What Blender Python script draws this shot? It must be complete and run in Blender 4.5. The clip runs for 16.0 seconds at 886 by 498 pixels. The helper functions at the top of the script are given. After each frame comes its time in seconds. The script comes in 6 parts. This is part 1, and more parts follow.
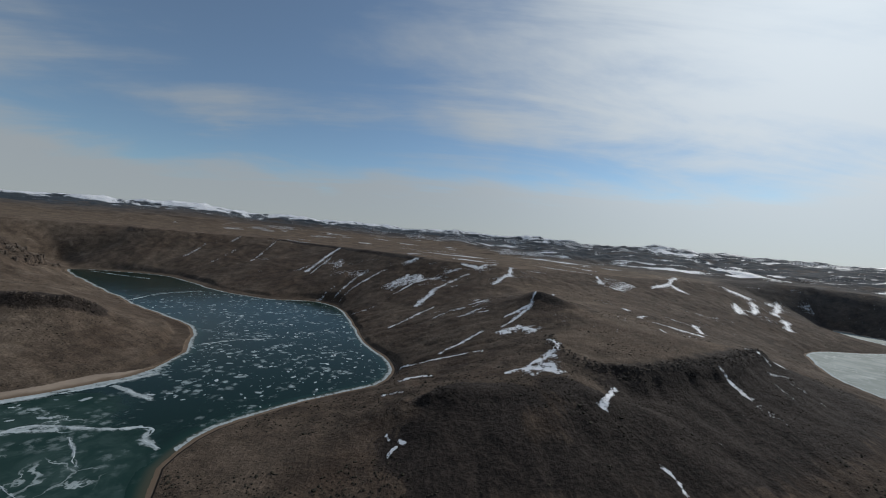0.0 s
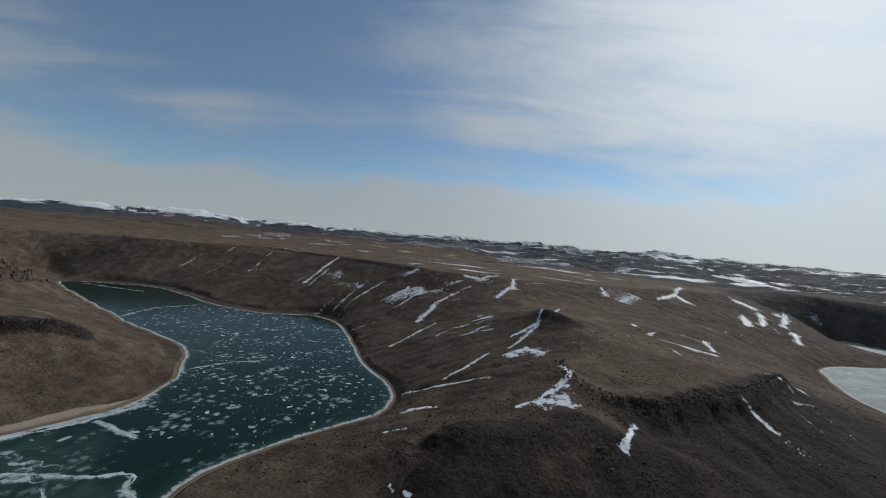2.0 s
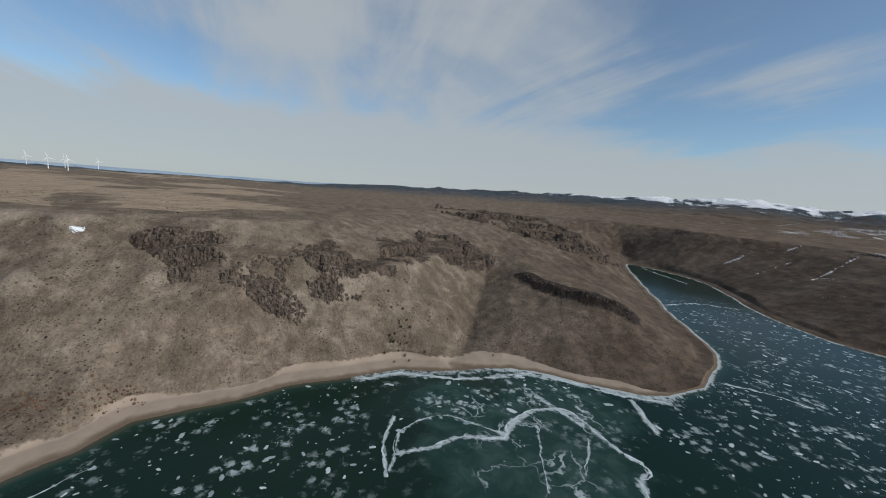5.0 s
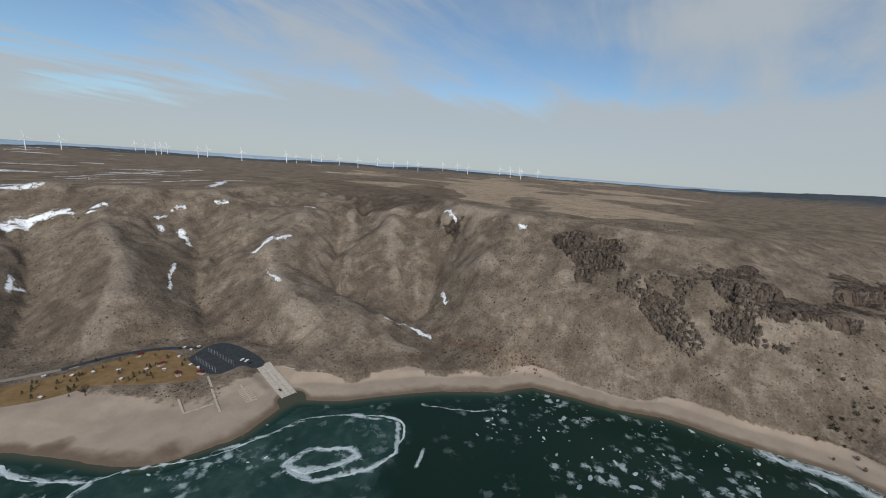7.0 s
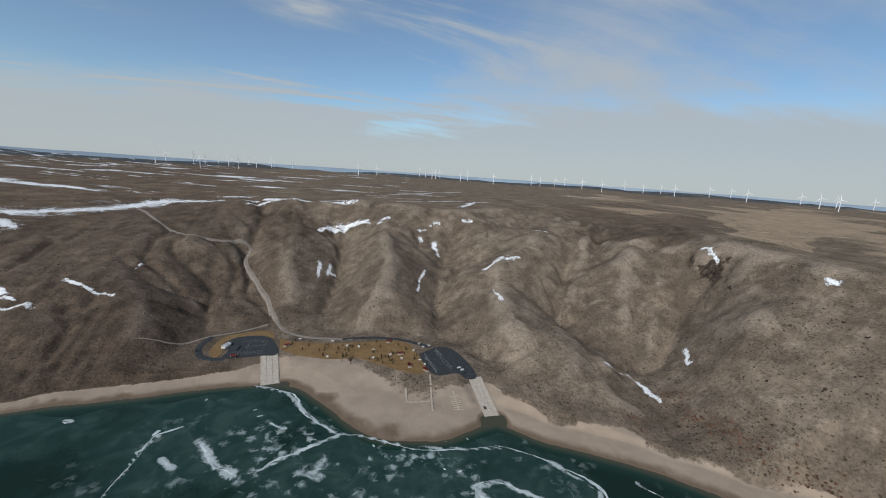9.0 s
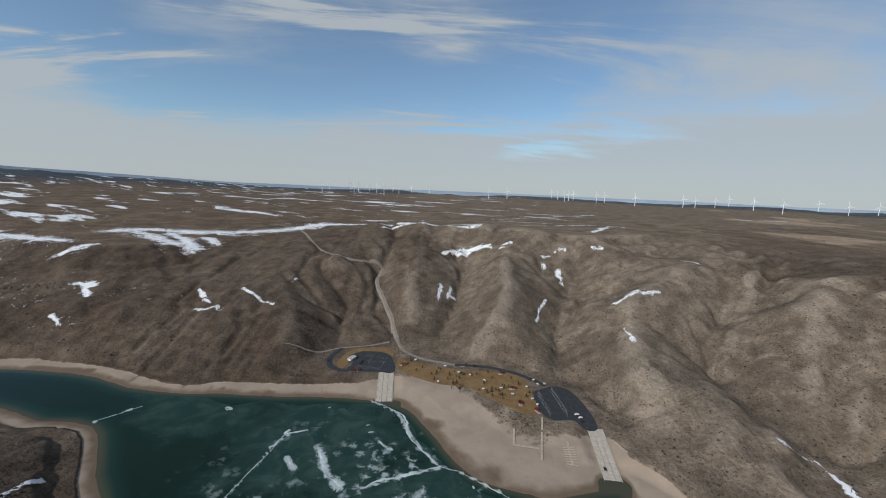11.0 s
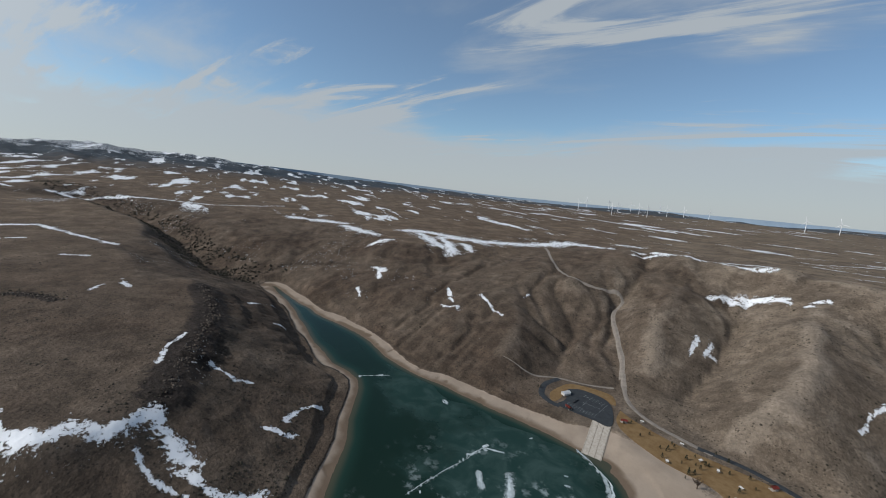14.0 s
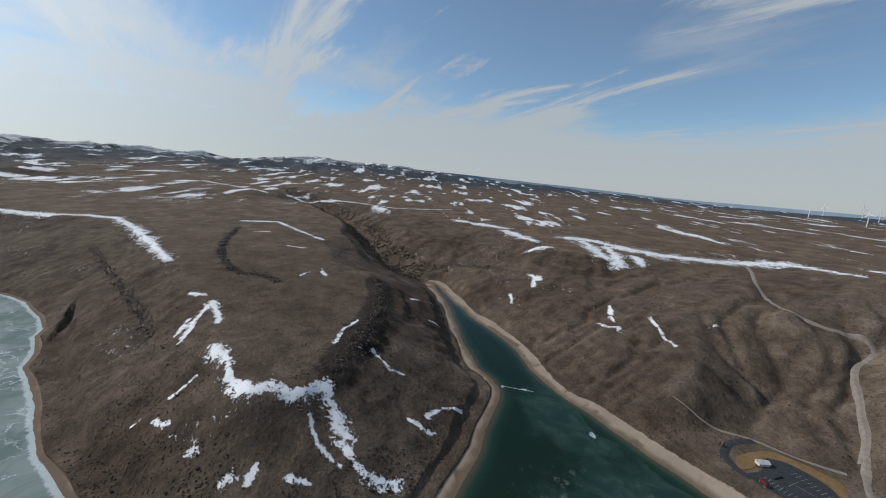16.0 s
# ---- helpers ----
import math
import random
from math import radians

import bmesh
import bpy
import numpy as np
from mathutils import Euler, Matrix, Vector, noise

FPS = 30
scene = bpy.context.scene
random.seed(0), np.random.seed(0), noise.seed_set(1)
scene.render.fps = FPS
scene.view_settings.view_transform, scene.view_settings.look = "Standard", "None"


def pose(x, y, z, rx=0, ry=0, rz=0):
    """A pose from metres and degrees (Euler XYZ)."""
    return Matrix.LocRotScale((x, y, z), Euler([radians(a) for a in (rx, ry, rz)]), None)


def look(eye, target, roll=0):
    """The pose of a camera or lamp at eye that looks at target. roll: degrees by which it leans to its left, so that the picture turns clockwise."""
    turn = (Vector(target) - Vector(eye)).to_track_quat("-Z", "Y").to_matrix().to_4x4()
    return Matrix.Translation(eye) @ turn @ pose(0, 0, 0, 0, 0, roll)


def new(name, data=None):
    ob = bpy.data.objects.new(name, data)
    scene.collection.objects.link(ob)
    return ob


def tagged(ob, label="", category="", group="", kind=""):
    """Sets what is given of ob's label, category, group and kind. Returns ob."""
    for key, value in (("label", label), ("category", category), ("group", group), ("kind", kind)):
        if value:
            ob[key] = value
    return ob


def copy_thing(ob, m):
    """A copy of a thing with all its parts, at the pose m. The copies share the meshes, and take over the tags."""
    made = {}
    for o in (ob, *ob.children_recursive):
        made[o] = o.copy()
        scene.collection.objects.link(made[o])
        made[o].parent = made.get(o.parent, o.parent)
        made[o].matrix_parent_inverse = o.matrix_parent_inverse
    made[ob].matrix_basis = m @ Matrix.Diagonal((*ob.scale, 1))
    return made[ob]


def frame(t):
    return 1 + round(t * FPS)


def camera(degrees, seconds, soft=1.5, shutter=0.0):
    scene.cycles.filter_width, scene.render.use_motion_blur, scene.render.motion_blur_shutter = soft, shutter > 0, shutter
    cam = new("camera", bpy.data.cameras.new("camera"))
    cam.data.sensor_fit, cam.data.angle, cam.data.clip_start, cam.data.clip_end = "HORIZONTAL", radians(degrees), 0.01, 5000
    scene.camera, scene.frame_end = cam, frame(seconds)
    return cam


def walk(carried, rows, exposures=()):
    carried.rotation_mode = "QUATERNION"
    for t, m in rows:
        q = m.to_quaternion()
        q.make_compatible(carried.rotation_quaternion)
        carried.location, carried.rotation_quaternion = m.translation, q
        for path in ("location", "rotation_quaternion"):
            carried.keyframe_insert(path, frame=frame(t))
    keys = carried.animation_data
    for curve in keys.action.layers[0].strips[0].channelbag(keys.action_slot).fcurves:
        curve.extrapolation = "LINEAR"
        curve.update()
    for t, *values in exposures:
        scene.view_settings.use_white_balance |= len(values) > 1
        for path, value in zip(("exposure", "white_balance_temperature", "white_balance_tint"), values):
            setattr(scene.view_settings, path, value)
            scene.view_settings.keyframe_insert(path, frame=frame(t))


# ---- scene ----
# ---------------------------------------------------------------- camera
cam = camera(98.0, 16.0, soft=1.0)

# seconds, place in metres, then tilt, lean and turn in degrees
PATH = [
    (0.0, 0.00, -0.00, 200.00, -1.27, 4.76, -0.00),
    (0.5, -2.51, 6.92, 205.69, -0.86, 4.44, -0.04),
    (1.0, -4.83, 13.73, 211.29, -0.86, 4.37, -0.09),
    (1.5, -7.16, 20.57, 216.54, -0.90, 4.58, -0.05),
    (2.0, -9.49, 27.53, 221.53, -0.70, 4.63, -0.15),
    (2.5, -11.74, 34.36, 225.90, -0.47, 4.88, 0.05),
    (3.0, -14.29, 40.26, 229.69, -0.32, 3.99, 6.61),
    (3.5, -16.90, 45.65, 233.01, -2.11, 3.36, 21.51),
    (4.0, -19.51, 50.79, 235.85, -4.03, 3.91, 37.45),
    (4.5, -21.98, 55.59, 238.59, -6.71, 4.21, 53.93),
    (5.0, -24.50, 58.60, 241.65, -8.65, 4.39, 70.72),
    (5.2, -25.48, 59.11, 242.71, -9.08, 4.63, 77.17),
    (7.3, -33.98, 42.34, 248.82, -12.35, 3.72, 131.85),
    (7.5, -35.67, 41.37, 249.23, -12.42, 3.45, 135.96),
    (8.0, -41.75, 40.16, 250.31, -12.20, 3.38, 145.62),
    (8.5, -47.87, 38.69, 251.09, -11.84, 3.76, 153.95),
    (8.7, -50.19, 37.80, 251.49, -11.70, 4.10, 156.60),
    (10.8, -72.62, 24.79, 256.43, -9.41, 1.88, 177.23),
    (11.0, -74.48, 23.33, 256.98, -9.17, 2.66, 179.64),
    (11.5, -78.35, 19.16, 258.55, -8.83, 4.81, 185.95),
    (12.0, -81.63, 14.24, 260.02, -8.75, 6.66, 192.29),
    (12.5, -84.38, 9.04, 261.41, -8.94, 6.68, 198.77),
    (13.0, -86.61, 3.70, 262.08, -9.02, 6.31, 205.12),
    (13.5, -88.68, -1.59, 262.99, -9.24, 5.84, 210.97),
    (14.0, -90.13, -6.86, 264.43, -9.31, 5.15, 216.24),
    (14.5, -91.05, -12.18, 266.03, -9.25, 5.15, 221.91),
    (15.0, -91.48, -17.87, 267.89, -9.59, 5.14, 228.02),
    (15.5, -91.20, -23.37, 269.62, -10.21, 4.65, 234.35),
    (16.0, -90.58, -29.14, 271.10, -10.82, 4.26, 240.63),
]
walk(cam, [(t, pose(x, y, z, 0, 0, turn) @ pose(0, 0, 0, 90 + tilt) @ pose(0, 0, 0, 0, 0, lean))
           for t, x, y, z, tilt, lean, turn in PATH],
     exposures=[(0.0, -0.42), (2.5, -0.42), (3.5, -0.25), (5.0, -0.05), (7.5, 0.0), (16.0, 0.0)])

# ---------------------------------------------------------------- daylight
SUN_TURN, SUN_HEIGHT = 47.0, 33.0          # degrees clockwise from +y, above the horizon
sun_way = Vector((math.sin(radians(SUN_TURN)) * math.cos(radians(SUN_HEIGHT)),
                  math.cos(radians(SUN_TURN)) * math.cos(radians(SUN_HEIGHT)), math.sin(radians(SUN_HEIGHT))))
sun = new("sun", bpy.data.lights.new("sun", "SUN"))
sun.data.energy, sun.data.angle, sun.data.color = 3.0, radians(2.0), (1.0, 0.965, 0.92)
sun.matrix_world = look(sun_way * 900, (0, 0, 0))

world = bpy.data.worlds.new("world")
scene.world = world
world.use_nodes = True


def build_sky(tree):
    n, l = tree.nodes, tree.links
    n.clear()

    def node(kind, **values):
        made = n.new(kind)
        for key, value in values.items():
            made.inputs[key].default_value = value
        return made

    def maths(op, a, b=None, c=None):
        made = n.new("ShaderNodeMath")
        made.operation = op
        for slot, value in enumerate((a, b, c)):
            if value is None:
                continue
            if isinstance(value, (int, float)):
                made.inputs[slot].default_value = value
            else:
                l.new(value, made.inputs[slot])
        return made.outputs[0]

    sky = n.new("ShaderNodeTexSky")
    sky.sky_type, sky.sun_disc = "NISHITA", False
    sky.sun_elevation, sky.sun_rotation = radians(SUN_HEIGHT), radians(SUN_TURN)
    sky.altitude, sky.air_density, sky.dust_density, sky.ozone_density = 1500, 1.0, 0.6, 0.25
    coords = n.new("ShaderNodeTexCoord")
    sep = n.new("ShaderNodeSeparateXYZ")
    l.new(coords.outputs["Generated"], sep.inputs[0])
    up = maths("MAXIMUM", sep.outputs["Z"], 0.0)
    # the sky is laid out on a flat sheet of high cloud
    lift = maths("ADD", up, 0.16)
    flat = n.new("ShaderNodeCombineXYZ")
    l.new(maths("DIVIDE", sep.outputs["X"], lift), flat.inputs["X"])
    l.new(maths("DIVIDE", sep.outputs["Y"], lift), flat.inputs["Y"])
    turned = n.new("ShaderNodeMapping")
    turned.inputs["Rotation"].default_value = (0, 0, radians(-32))
    turned.inputs["Scale"].default_value = (0.42, 1.25, 1)
    l.new(flat.outputs[0], turned.inputs["Vector"])
    wisps = node("ShaderNodeTexNoise", Scale=1.35, Detail=11.0, Roughness=0.60, Distortion=0.75)
    l.new(turned.outputs[0], wisps.inputs["Vector"])
    sheet = node("ShaderNodeTexNoise", Scale=0.55, Detail=6.0, Roughness=0.52, Distortion=0.35)
    l.new(flat.outputs[0], sheet.inputs["Vector"])
    # long combed streaks of cirrus
    combed = n.new("ShaderNodeMapping")
    combed.inputs["Rotation"].default_value = (0, 0, radians(-24))
    combed.inputs["Scale"].default_value = (0.34, 1.9, 1)
    l.new(flat.outputs[0], combed.inputs["Vector"])
    combs = node("ShaderNodeTexNoise", Scale=0.95, Detail=9.0, Roughness=0.60, Distortion=1.5)
    l.new(combed.outputs[0], combs.inputs["Vector"])
    comb = n.new("ShaderNodeMapRange")
    comb.interpolation_type = "SMOOTHSTEP"
    comb.inputs["From Min"].default_value, comb.inputs["From Max"].default_value, comb.inputs["To Max"].default_value = 0.50, 0.72, 0.56
    l.new(combs.outputs["Fac"], comb.inputs["Value"])
    # the combed cirrus hangs in the south-east
    side = n.new("ShaderNodeVectorMath")
    side.operation = "DOT_PRODUCT"
    l.new(coords.outputs["Generated"], side.inputs[0])
    side.inputs[1].default_value = (0.62, -0.76, 0.18)
    cirrus = maths("MULTIPLY", comb.outputs[0], maths("MAXIMUM", maths("MULTIPLY_ADD", side.outputs["Value"], 1.9, -0.45), 0.12))
    # veil thickens towards the sun and the horizon
    aim = n.new("ShaderNodeVectorMath")
    aim.operation = "DOT_PRODUCT"
    l.new(coords.outputs["Generated"], aim.inputs[0])
    aim.inputs[1].default_value = sun_way
    near_sun = maths("MAXIMUM", aim.outputs["Value"], 0.0)
    veil = maths("MULTIPLY_ADD", maths("POWER", near_sun, 5.0), 0.46,
                 maths("MULTIPLY", maths("SUBTRACT", 1.0, maths("MINIMUM", maths("MULTIPLY", up, 5.6), 1.0)), 0.86))
    bank = n.new("ShaderNodeVectorMath")
    bank.operation = "DOT_PRODUCT"
    l.new(coords.outputs["Generated"], bank.inputs[0])
    bank.inputs[1].default_value = (-0.93, -0.30, 0.2)       # a bank of high cloud in the west
    veil = maths("MULTIPLY_ADD", maths("POWER", maths("MAXIMUM", bank.outputs["Value"], 0.0), 2.0), 0.26, veil)
    cover = maths("ADD", maths("MULTIPLY_ADD", wisps.outputs["Fac"], 0.80, maths("MULTIPLY", sheet.outputs["Fac"], 1.20)), maths("ADD", veil, cirrus))
    ramp = n.new("ShaderNodeMapRange")
    ramp.interpolation_type = "SMOOTHSTEP"
    ramp.inputs["From Min"].default_value, ramp.inputs["From Max"].default_value = 0.98, 1.42
    l.new(cover, ramp.inputs["Value"])
    glow = maths("MULTIPLY_ADD", maths("POWER", near_sun, 6.0), 6.5, maths("MULTIPLY_ADD", maths("POWER", near_sun, 1.5), 0.5, 4.7))
    cloud = n.new("ShaderNodeMix")
    cloud.data_type = "RGBA"
    cloud.blend_type = "MULTIPLY"
    cloud.inputs["Factor"].default_value = 1.0
    cloud.inputs[6].default_value = (0.905, 0.99, 1.055, 1)
    grey = n.new("ShaderNodeCombineXYZ")
    for axis in ("X", "Y", "Z"):
        l.new(glow, grey.inputs[axis])
    l.new(grey.outputs[0], cloud.inputs[7])
    both = n.new("ShaderNodeMix")
    both.data_type = "RGBA"
    l.new(maths("MULTIPLY_ADD", ramp.outputs[0], 0.78, 0.13), both.inputs["Factor"])
    tint = n.new("ShaderNodeMix")
    tint.data_type, tint.blend_type = "RGBA", "MULTIPLY"
    tint.inputs["Factor"].default_value = 1.0
    tint.inputs[7].default_value = (0.78, 1.0, 1.11, 1)
    l.new(sky.outputs[0], tint.inputs[6])
    l.new(tint.outputs[2], both.inputs[6])
    l.new(cloud.outputs[2], both.inputs[7])
    back = node("ShaderNodeBackground", Strength=0.10)
    l.new(both.outputs[2], back.inputs["Color"])
    out = n.new("ShaderNodeOutputWorld")
    l.new(back.outputs[0], out.inputs["Surface"])


build_sky(world.node_tree)

# ---------------------------------------------------------------- lie of the land
# banks of the reservoir, walked round with the water to the left hand
BANK_WEST = [(-1245, 1292), (-1195, 1236), (-980, 1075), (-805, 949), (-663, 847), (-505, 750), (-440, 693), (-392, 610), (-366, 545),
             (-374, 471), (-417, 412), (-464, 360), (-479, 300), (-484, 233), (-497, 177), (-488, 106), (-484, 60), (-470, 10), (-455, -30),
             (-433, -98), (-394, -126), (-372, -158), (-338, -194), (-298, -219), (-262, -250), (-241, -275)]
BANK_SOUTH = [(-203, -268), (-168, -268), (-130, -281), (-98, -303), (-76, -334), (-62, -364), (-46, -388), (-16, -403), (32, -410), (111, -404), (185, -402), (262, -402),
              (365, -430), (460, -441), (552, -447), (660, -465), (745, -476)]
BANK_EAST = [(630, -445), (519, -408), (435, -375), (382, -354), (330, -342), (271, -330), (232, -298), (188, -246), (150, -205), (125, -140),
             (118, -60), (140, 0), (178, 34), (222, 62), (268, 92), (338, 124), (430, 158), (505, 190), (574, 206), (698, 236),
             (786, 272), (852, 318), (915, 396), (960, 497), (1060, 600), (1180, 740), (1330, 850), (1400, 962), (1420, 1060), (1430, 1180),
             (1400, 1290), (1350, 1330)]
BANK_NORTH = [(1310, 1290), (1325, 1190), (1310, 1090), (1270, 1020), (1100, 985), (935, 950), (840, 850), (775, 740), (745, 650),
              (750, 540), (770, 440), (735, 366), (652, 306), (559, 289), (485, 280), (430, 278), (365, 255), (260, 222), (150, 195),
              (0, 185), (-150, 225), (-205, 285), (-217, 323), (-209, 371), (-179, 409), (-121, 473), (-78, 509), (-62, 562), (-69, 607),
              (-121, 691), (-180, 830), (-239, 969), (-300, 1050), (-372, 1072), (-472, 1055), (-640, 1118), (-790, 1222), (-945, 1318), (-1090, 1330), (-1205, 1318)]
BANKS = np.array(BANK_WEST + BANK_SOUTH + BANK_EAST + BANK_NORTH, float)

# rims, spurs, benches and gullies: x, y and height above the water
RIM_NORTH = [(-2300, 2080, 150), (-1760, 1960, 150), (-1480, 1800, 149), (-1275, 1600, 147), (-1040, 1700, 143), (-760, 1790, 140), (-470, 1650, 137), (-275, 1464, 136),
             (-78, 1300, 136), (60, 1240, 134), (200, 1210, 132), (400, 1275, 130), (730, 1365, 128), (1060, 1470, 124), (1200, 1850, 122), (1500, 2400, 130)]
RIM_NORTH_BACK = [(-1850, 2110, 152), (-1420, 1860, 150), (-1000, 1830, 145), (-740, 1900, 142), (-420, 1760, 139), (-200, 1560, 138), (-20, 1400, 138), (210, 1320, 135), (420, 1390, 133), (720, 1480, 131), (1080, 1590, 129)]
RIM_NORTH_FOOT = [(-1330, 1490, 60), (-1190, 1480, 72), (-1020, 1560, 84), (-740, 1560, 88), (-480, 1480, 88), (-320, 1350, 88), (-150, 1190, 86), (20, 1110, 84)]
SPUR_NORTH = [(200, 1210, 132), (150, 930, 82), (185, 790, 108), (192, 733, 122), (254, 689, 100), (292, 582, 90), (380, 560, 84), (470, 560, 80)]
BENCH_NORTH = [(470, 560, 80), (371, 489, 80), (262, 445, 77), (205, 427, 72), (160, 470, 76), (157, 534, 83)]
BENCH_NORTH_FOOT = [(560, 500, 34), (470, 440, 36), (390, 415, 40), (275, 375, 42), (215, 360, 52)]
BENCH_NORTH_SCARP = [(490, 536, 58), (388, 466, 58), (274, 422, 55), (212, 404, 52)]
KNOLL_WEST_SCARP = [(-712, 458, 66), (-634, 478, 58), (-550, 528, 55), (-512, 580, 46)]
KNOLL_NORTH = [(-34, 368, 38), (-6, 376, 48), (39, 384, 57), (79, 382, 57), (120, 345, 52), (170, 379, 66)]
CREST_WEST = [(-1083, -911, 178), (-850, -650, 176), (-700, -425, 177), (-660, -257, 175), (-700, -148, 174), (-690, -46, 172), (-790, 81, 170),
              (-1075, 294, 168), (-1217, 477, 192), (-1185, 530, 180), (-1163, 589, 188), (-1120, 713, 182), (-1050, 770, 168), (-970, 815, 141), (-900, 880, 84)]
CLIFFS_WEST = [(-650, -150, 152), (-622, -83, 142), (-588, -20, 128), (-568, 41, 114), (-605, 130, 110), (-690, 230, 108), (-790, 335, 110)]
KNOLL_WEST = [(-860, 500, 96), (-780, 530, 91), (-699, 546, 86), (-640, 575, 83), (-585, 602, 78)]
KNOLL_WEST_EDGE = [(-720, 480, 84), (-640, 500, 78), (-560, 550, 74), (-525, 590, 64)]
GULLY_WEST = [(-505, 250, 2), (-555, 295, 4), (-621, 329, 15), (-724, 390, 42), (-810, 445, 78)]
RIM_SOUTH = [(-748, -966, 175), (-600, -870, 174), (-414, -797, 168), (-300, -850, 164), (-178, -926, 160), (-40, -980, 155), (100, -1010, 148),
             (230, -1040, 128), (329, -1088, 116), (470, -870, 112), (582, -730, 110), (800, -760, 110), (1056, -760, 112), (1336, -640, 114), (1848, -420, 124)]
SPUR_SOUTH = [(-620, -740, 166), (-510, -650, 134), (-435, -594, 118), (-385, -577, 113), (-350, -500, 94), (-326, -427, 74), (-312, -345, 40)]
NOSE_SOUTH = [(-400, -385, 56), (-380, -345, 47), (-352, -300, 28)]
GULLY_SOUTH = [(-225, -450, 18), (-245, -500, 23), (-268, -575, 38), (-322, -690, 76), (-365, -770, 122)]
SPUR_MIDDLE = [(-215, -820, 138), (-205, -720, 122), (-200, -640, 106), (-175, -560, 76), (-130, -505, 36)]
GULLY_MIDDLE = [(-60, -525, 15), (-75, -575, 20), (-100, -650, 37), (-120, -750, 66), (-140, -850, 106)]
SLOPE_WEST = [(-560, -260, 112), (-565, -200, 110), (-560, -120, 96), (-530, -60, 74), (-518, 20, 62), (-545, 120, 58)]
SPUR_ROAD = [(-44, -890, 128), (-30, -770, 108), (-25, -690, 84), (-32, -600, 42)]
ROAD_BED = [(300, -1060, 120), (241, -880, 118), (200, -810, 108), (150, -770, 97), (105, -757, 84), (66, -790, 72), (48, -727, 60), (30, -690, 50), (11, -640, 36), (-5, -560, 18)]
GULLY_ROAD = [(60, -520, 16), (90, -600, 30), (95, -680, 46), (130, -720, 66)]
FLANK_SOUTH = [(140, -500, 40), (170, -600, 62), (300, -760, 92), (329, -1000, 112)]
GULLY_NOSE = [(-409, -208, 4), (-429, -243, 9), (-445, -330, 20), (-440, -400, 33), (-452, -480, 55), (-560, -590, 98)]
SPUR_BOWL = [(-640, -520, 160), (-570, -470, 126), (-520, -400, 84), (-490, -350, 50)]
GULLY_NOSE_WEST = [(-440, -262, 13), (-480, -297, 22), (-560, -340, 62), (-640, -370, 118)]
PARK_TERRACE = [(120, -462, 12), (40, -470, 12), (-10, -478, 11), (-80, -460, 11), (-150, -435, 11), (-215, -400, 11), (-260, -370, 10)]
PARK_BACK = [(60, -510, 16), (-10, -528, 15), (-80, -520, 14), (-150, -480, 14), (-230, -430, 14), (-285, -385, 12)]
BENCH_EAST = [(2000, 1200, 128), (1567, 773, 100), (1354, 391, 88), (1179, 201, 84), (771, 72, 78), (506, 4, 70), (380, -18, 66), (287, -36, 62),
              (273, -66, 60), (287, -112, 58), (325, -146, 60), (440, -221, 64), (561, -269, 67), (650, -262, 68)]
BENCH_EAST_TOP = [(400, -90, 64), (520, -120, 67), (800, -60, 78), (1100, 20, 83), (1500, 200, 92)]
BENCH_EAST_BACK = [(700, -200, 72), (850, -237, 78), (1154, -172, 84), (1700, -160, 104)]
CANYON_NORTH_WEST = [(-1255, 1305, 1), (-1400, 1420, 3), (-1640, 1500, 6), (-1900, 1480, 14), (-2150, 1400, 26)]
CANYON_NORTH_EAST = [(1350, 1345, 2), (1420, 1450, 35), (1500, 1560, 85)]
CREEK = [(745, -476, 0), (830, -440, 5), (1061, -430, 20), (1325, -440, 46), (1729, -380, 80), (2300, -300, 118)]
CREEK_BRINK = [(900, -330, 66), (1060, -335, 76), (1325, -365, 92), (1729, -310, 110)]
CREEK_BRINK_SOUTH = [(880, -560, 72), (1080, -530, 84), (1340, -520, 98), (1740, -450, 114)]
LINES = (BENCH_NORTH_SCARP, KNOLL_WEST_SCARP, RIM_NORTH, RIM_NORTH_BACK, RIM_NORTH_FOOT, SPUR_NORTH, BENCH_NORTH, BENCH_NORTH_FOOT, KNOLL_NORTH, CREST_WEST, CLIFFS_WEST, SLOPE_WEST, KNOLL_WEST, KNOLL_WEST_EDGE, GULLY_WEST,
         RIM_SOUTH, SPUR_SOUTH, NOSE_SOUTH, GULLY_SOUTH, SPUR_MIDDLE, GULLY_MIDDLE, SPUR_ROAD, ROAD_BED, GULLY_ROAD, FLANK_SOUTH, GULLY_NOSE, SPUR_BOWL,
         GULLY_NOSE_WEST, PARK_TERRACE, PARK_BACK, BENCH_EAST, BENCH_EAST_TOP, BENCH_EAST_BACK, CREEK, CREEK_BRINK, CREEK_BRINK_SOUTH, CANYON_NORTH_WEST, CANYON_NORTH_EAST)
# height of the skyline above eye level, by the direction (degrees anticlockwise from +y)
SKYLINE = [(0, 0.85), (6, .75), (17, .85), (26, 1.0), (32, 1.25), (42, .95), (55, .7), (66, .35), (78, .1), (90, -.25), (125, -.1), (160, -.35), (198, -.45),
           (211, -.4), (225, .1), (240, .75), (248, 1.05), (257, 1.35), (266, .7), (273, .85), (286, .75), (291, 1.0), (306, .3), (313, .2), (323, .35),
           (330, .7), (340, .55), (346, .9), (352, .55), (358, 1.0), (360, .75)]


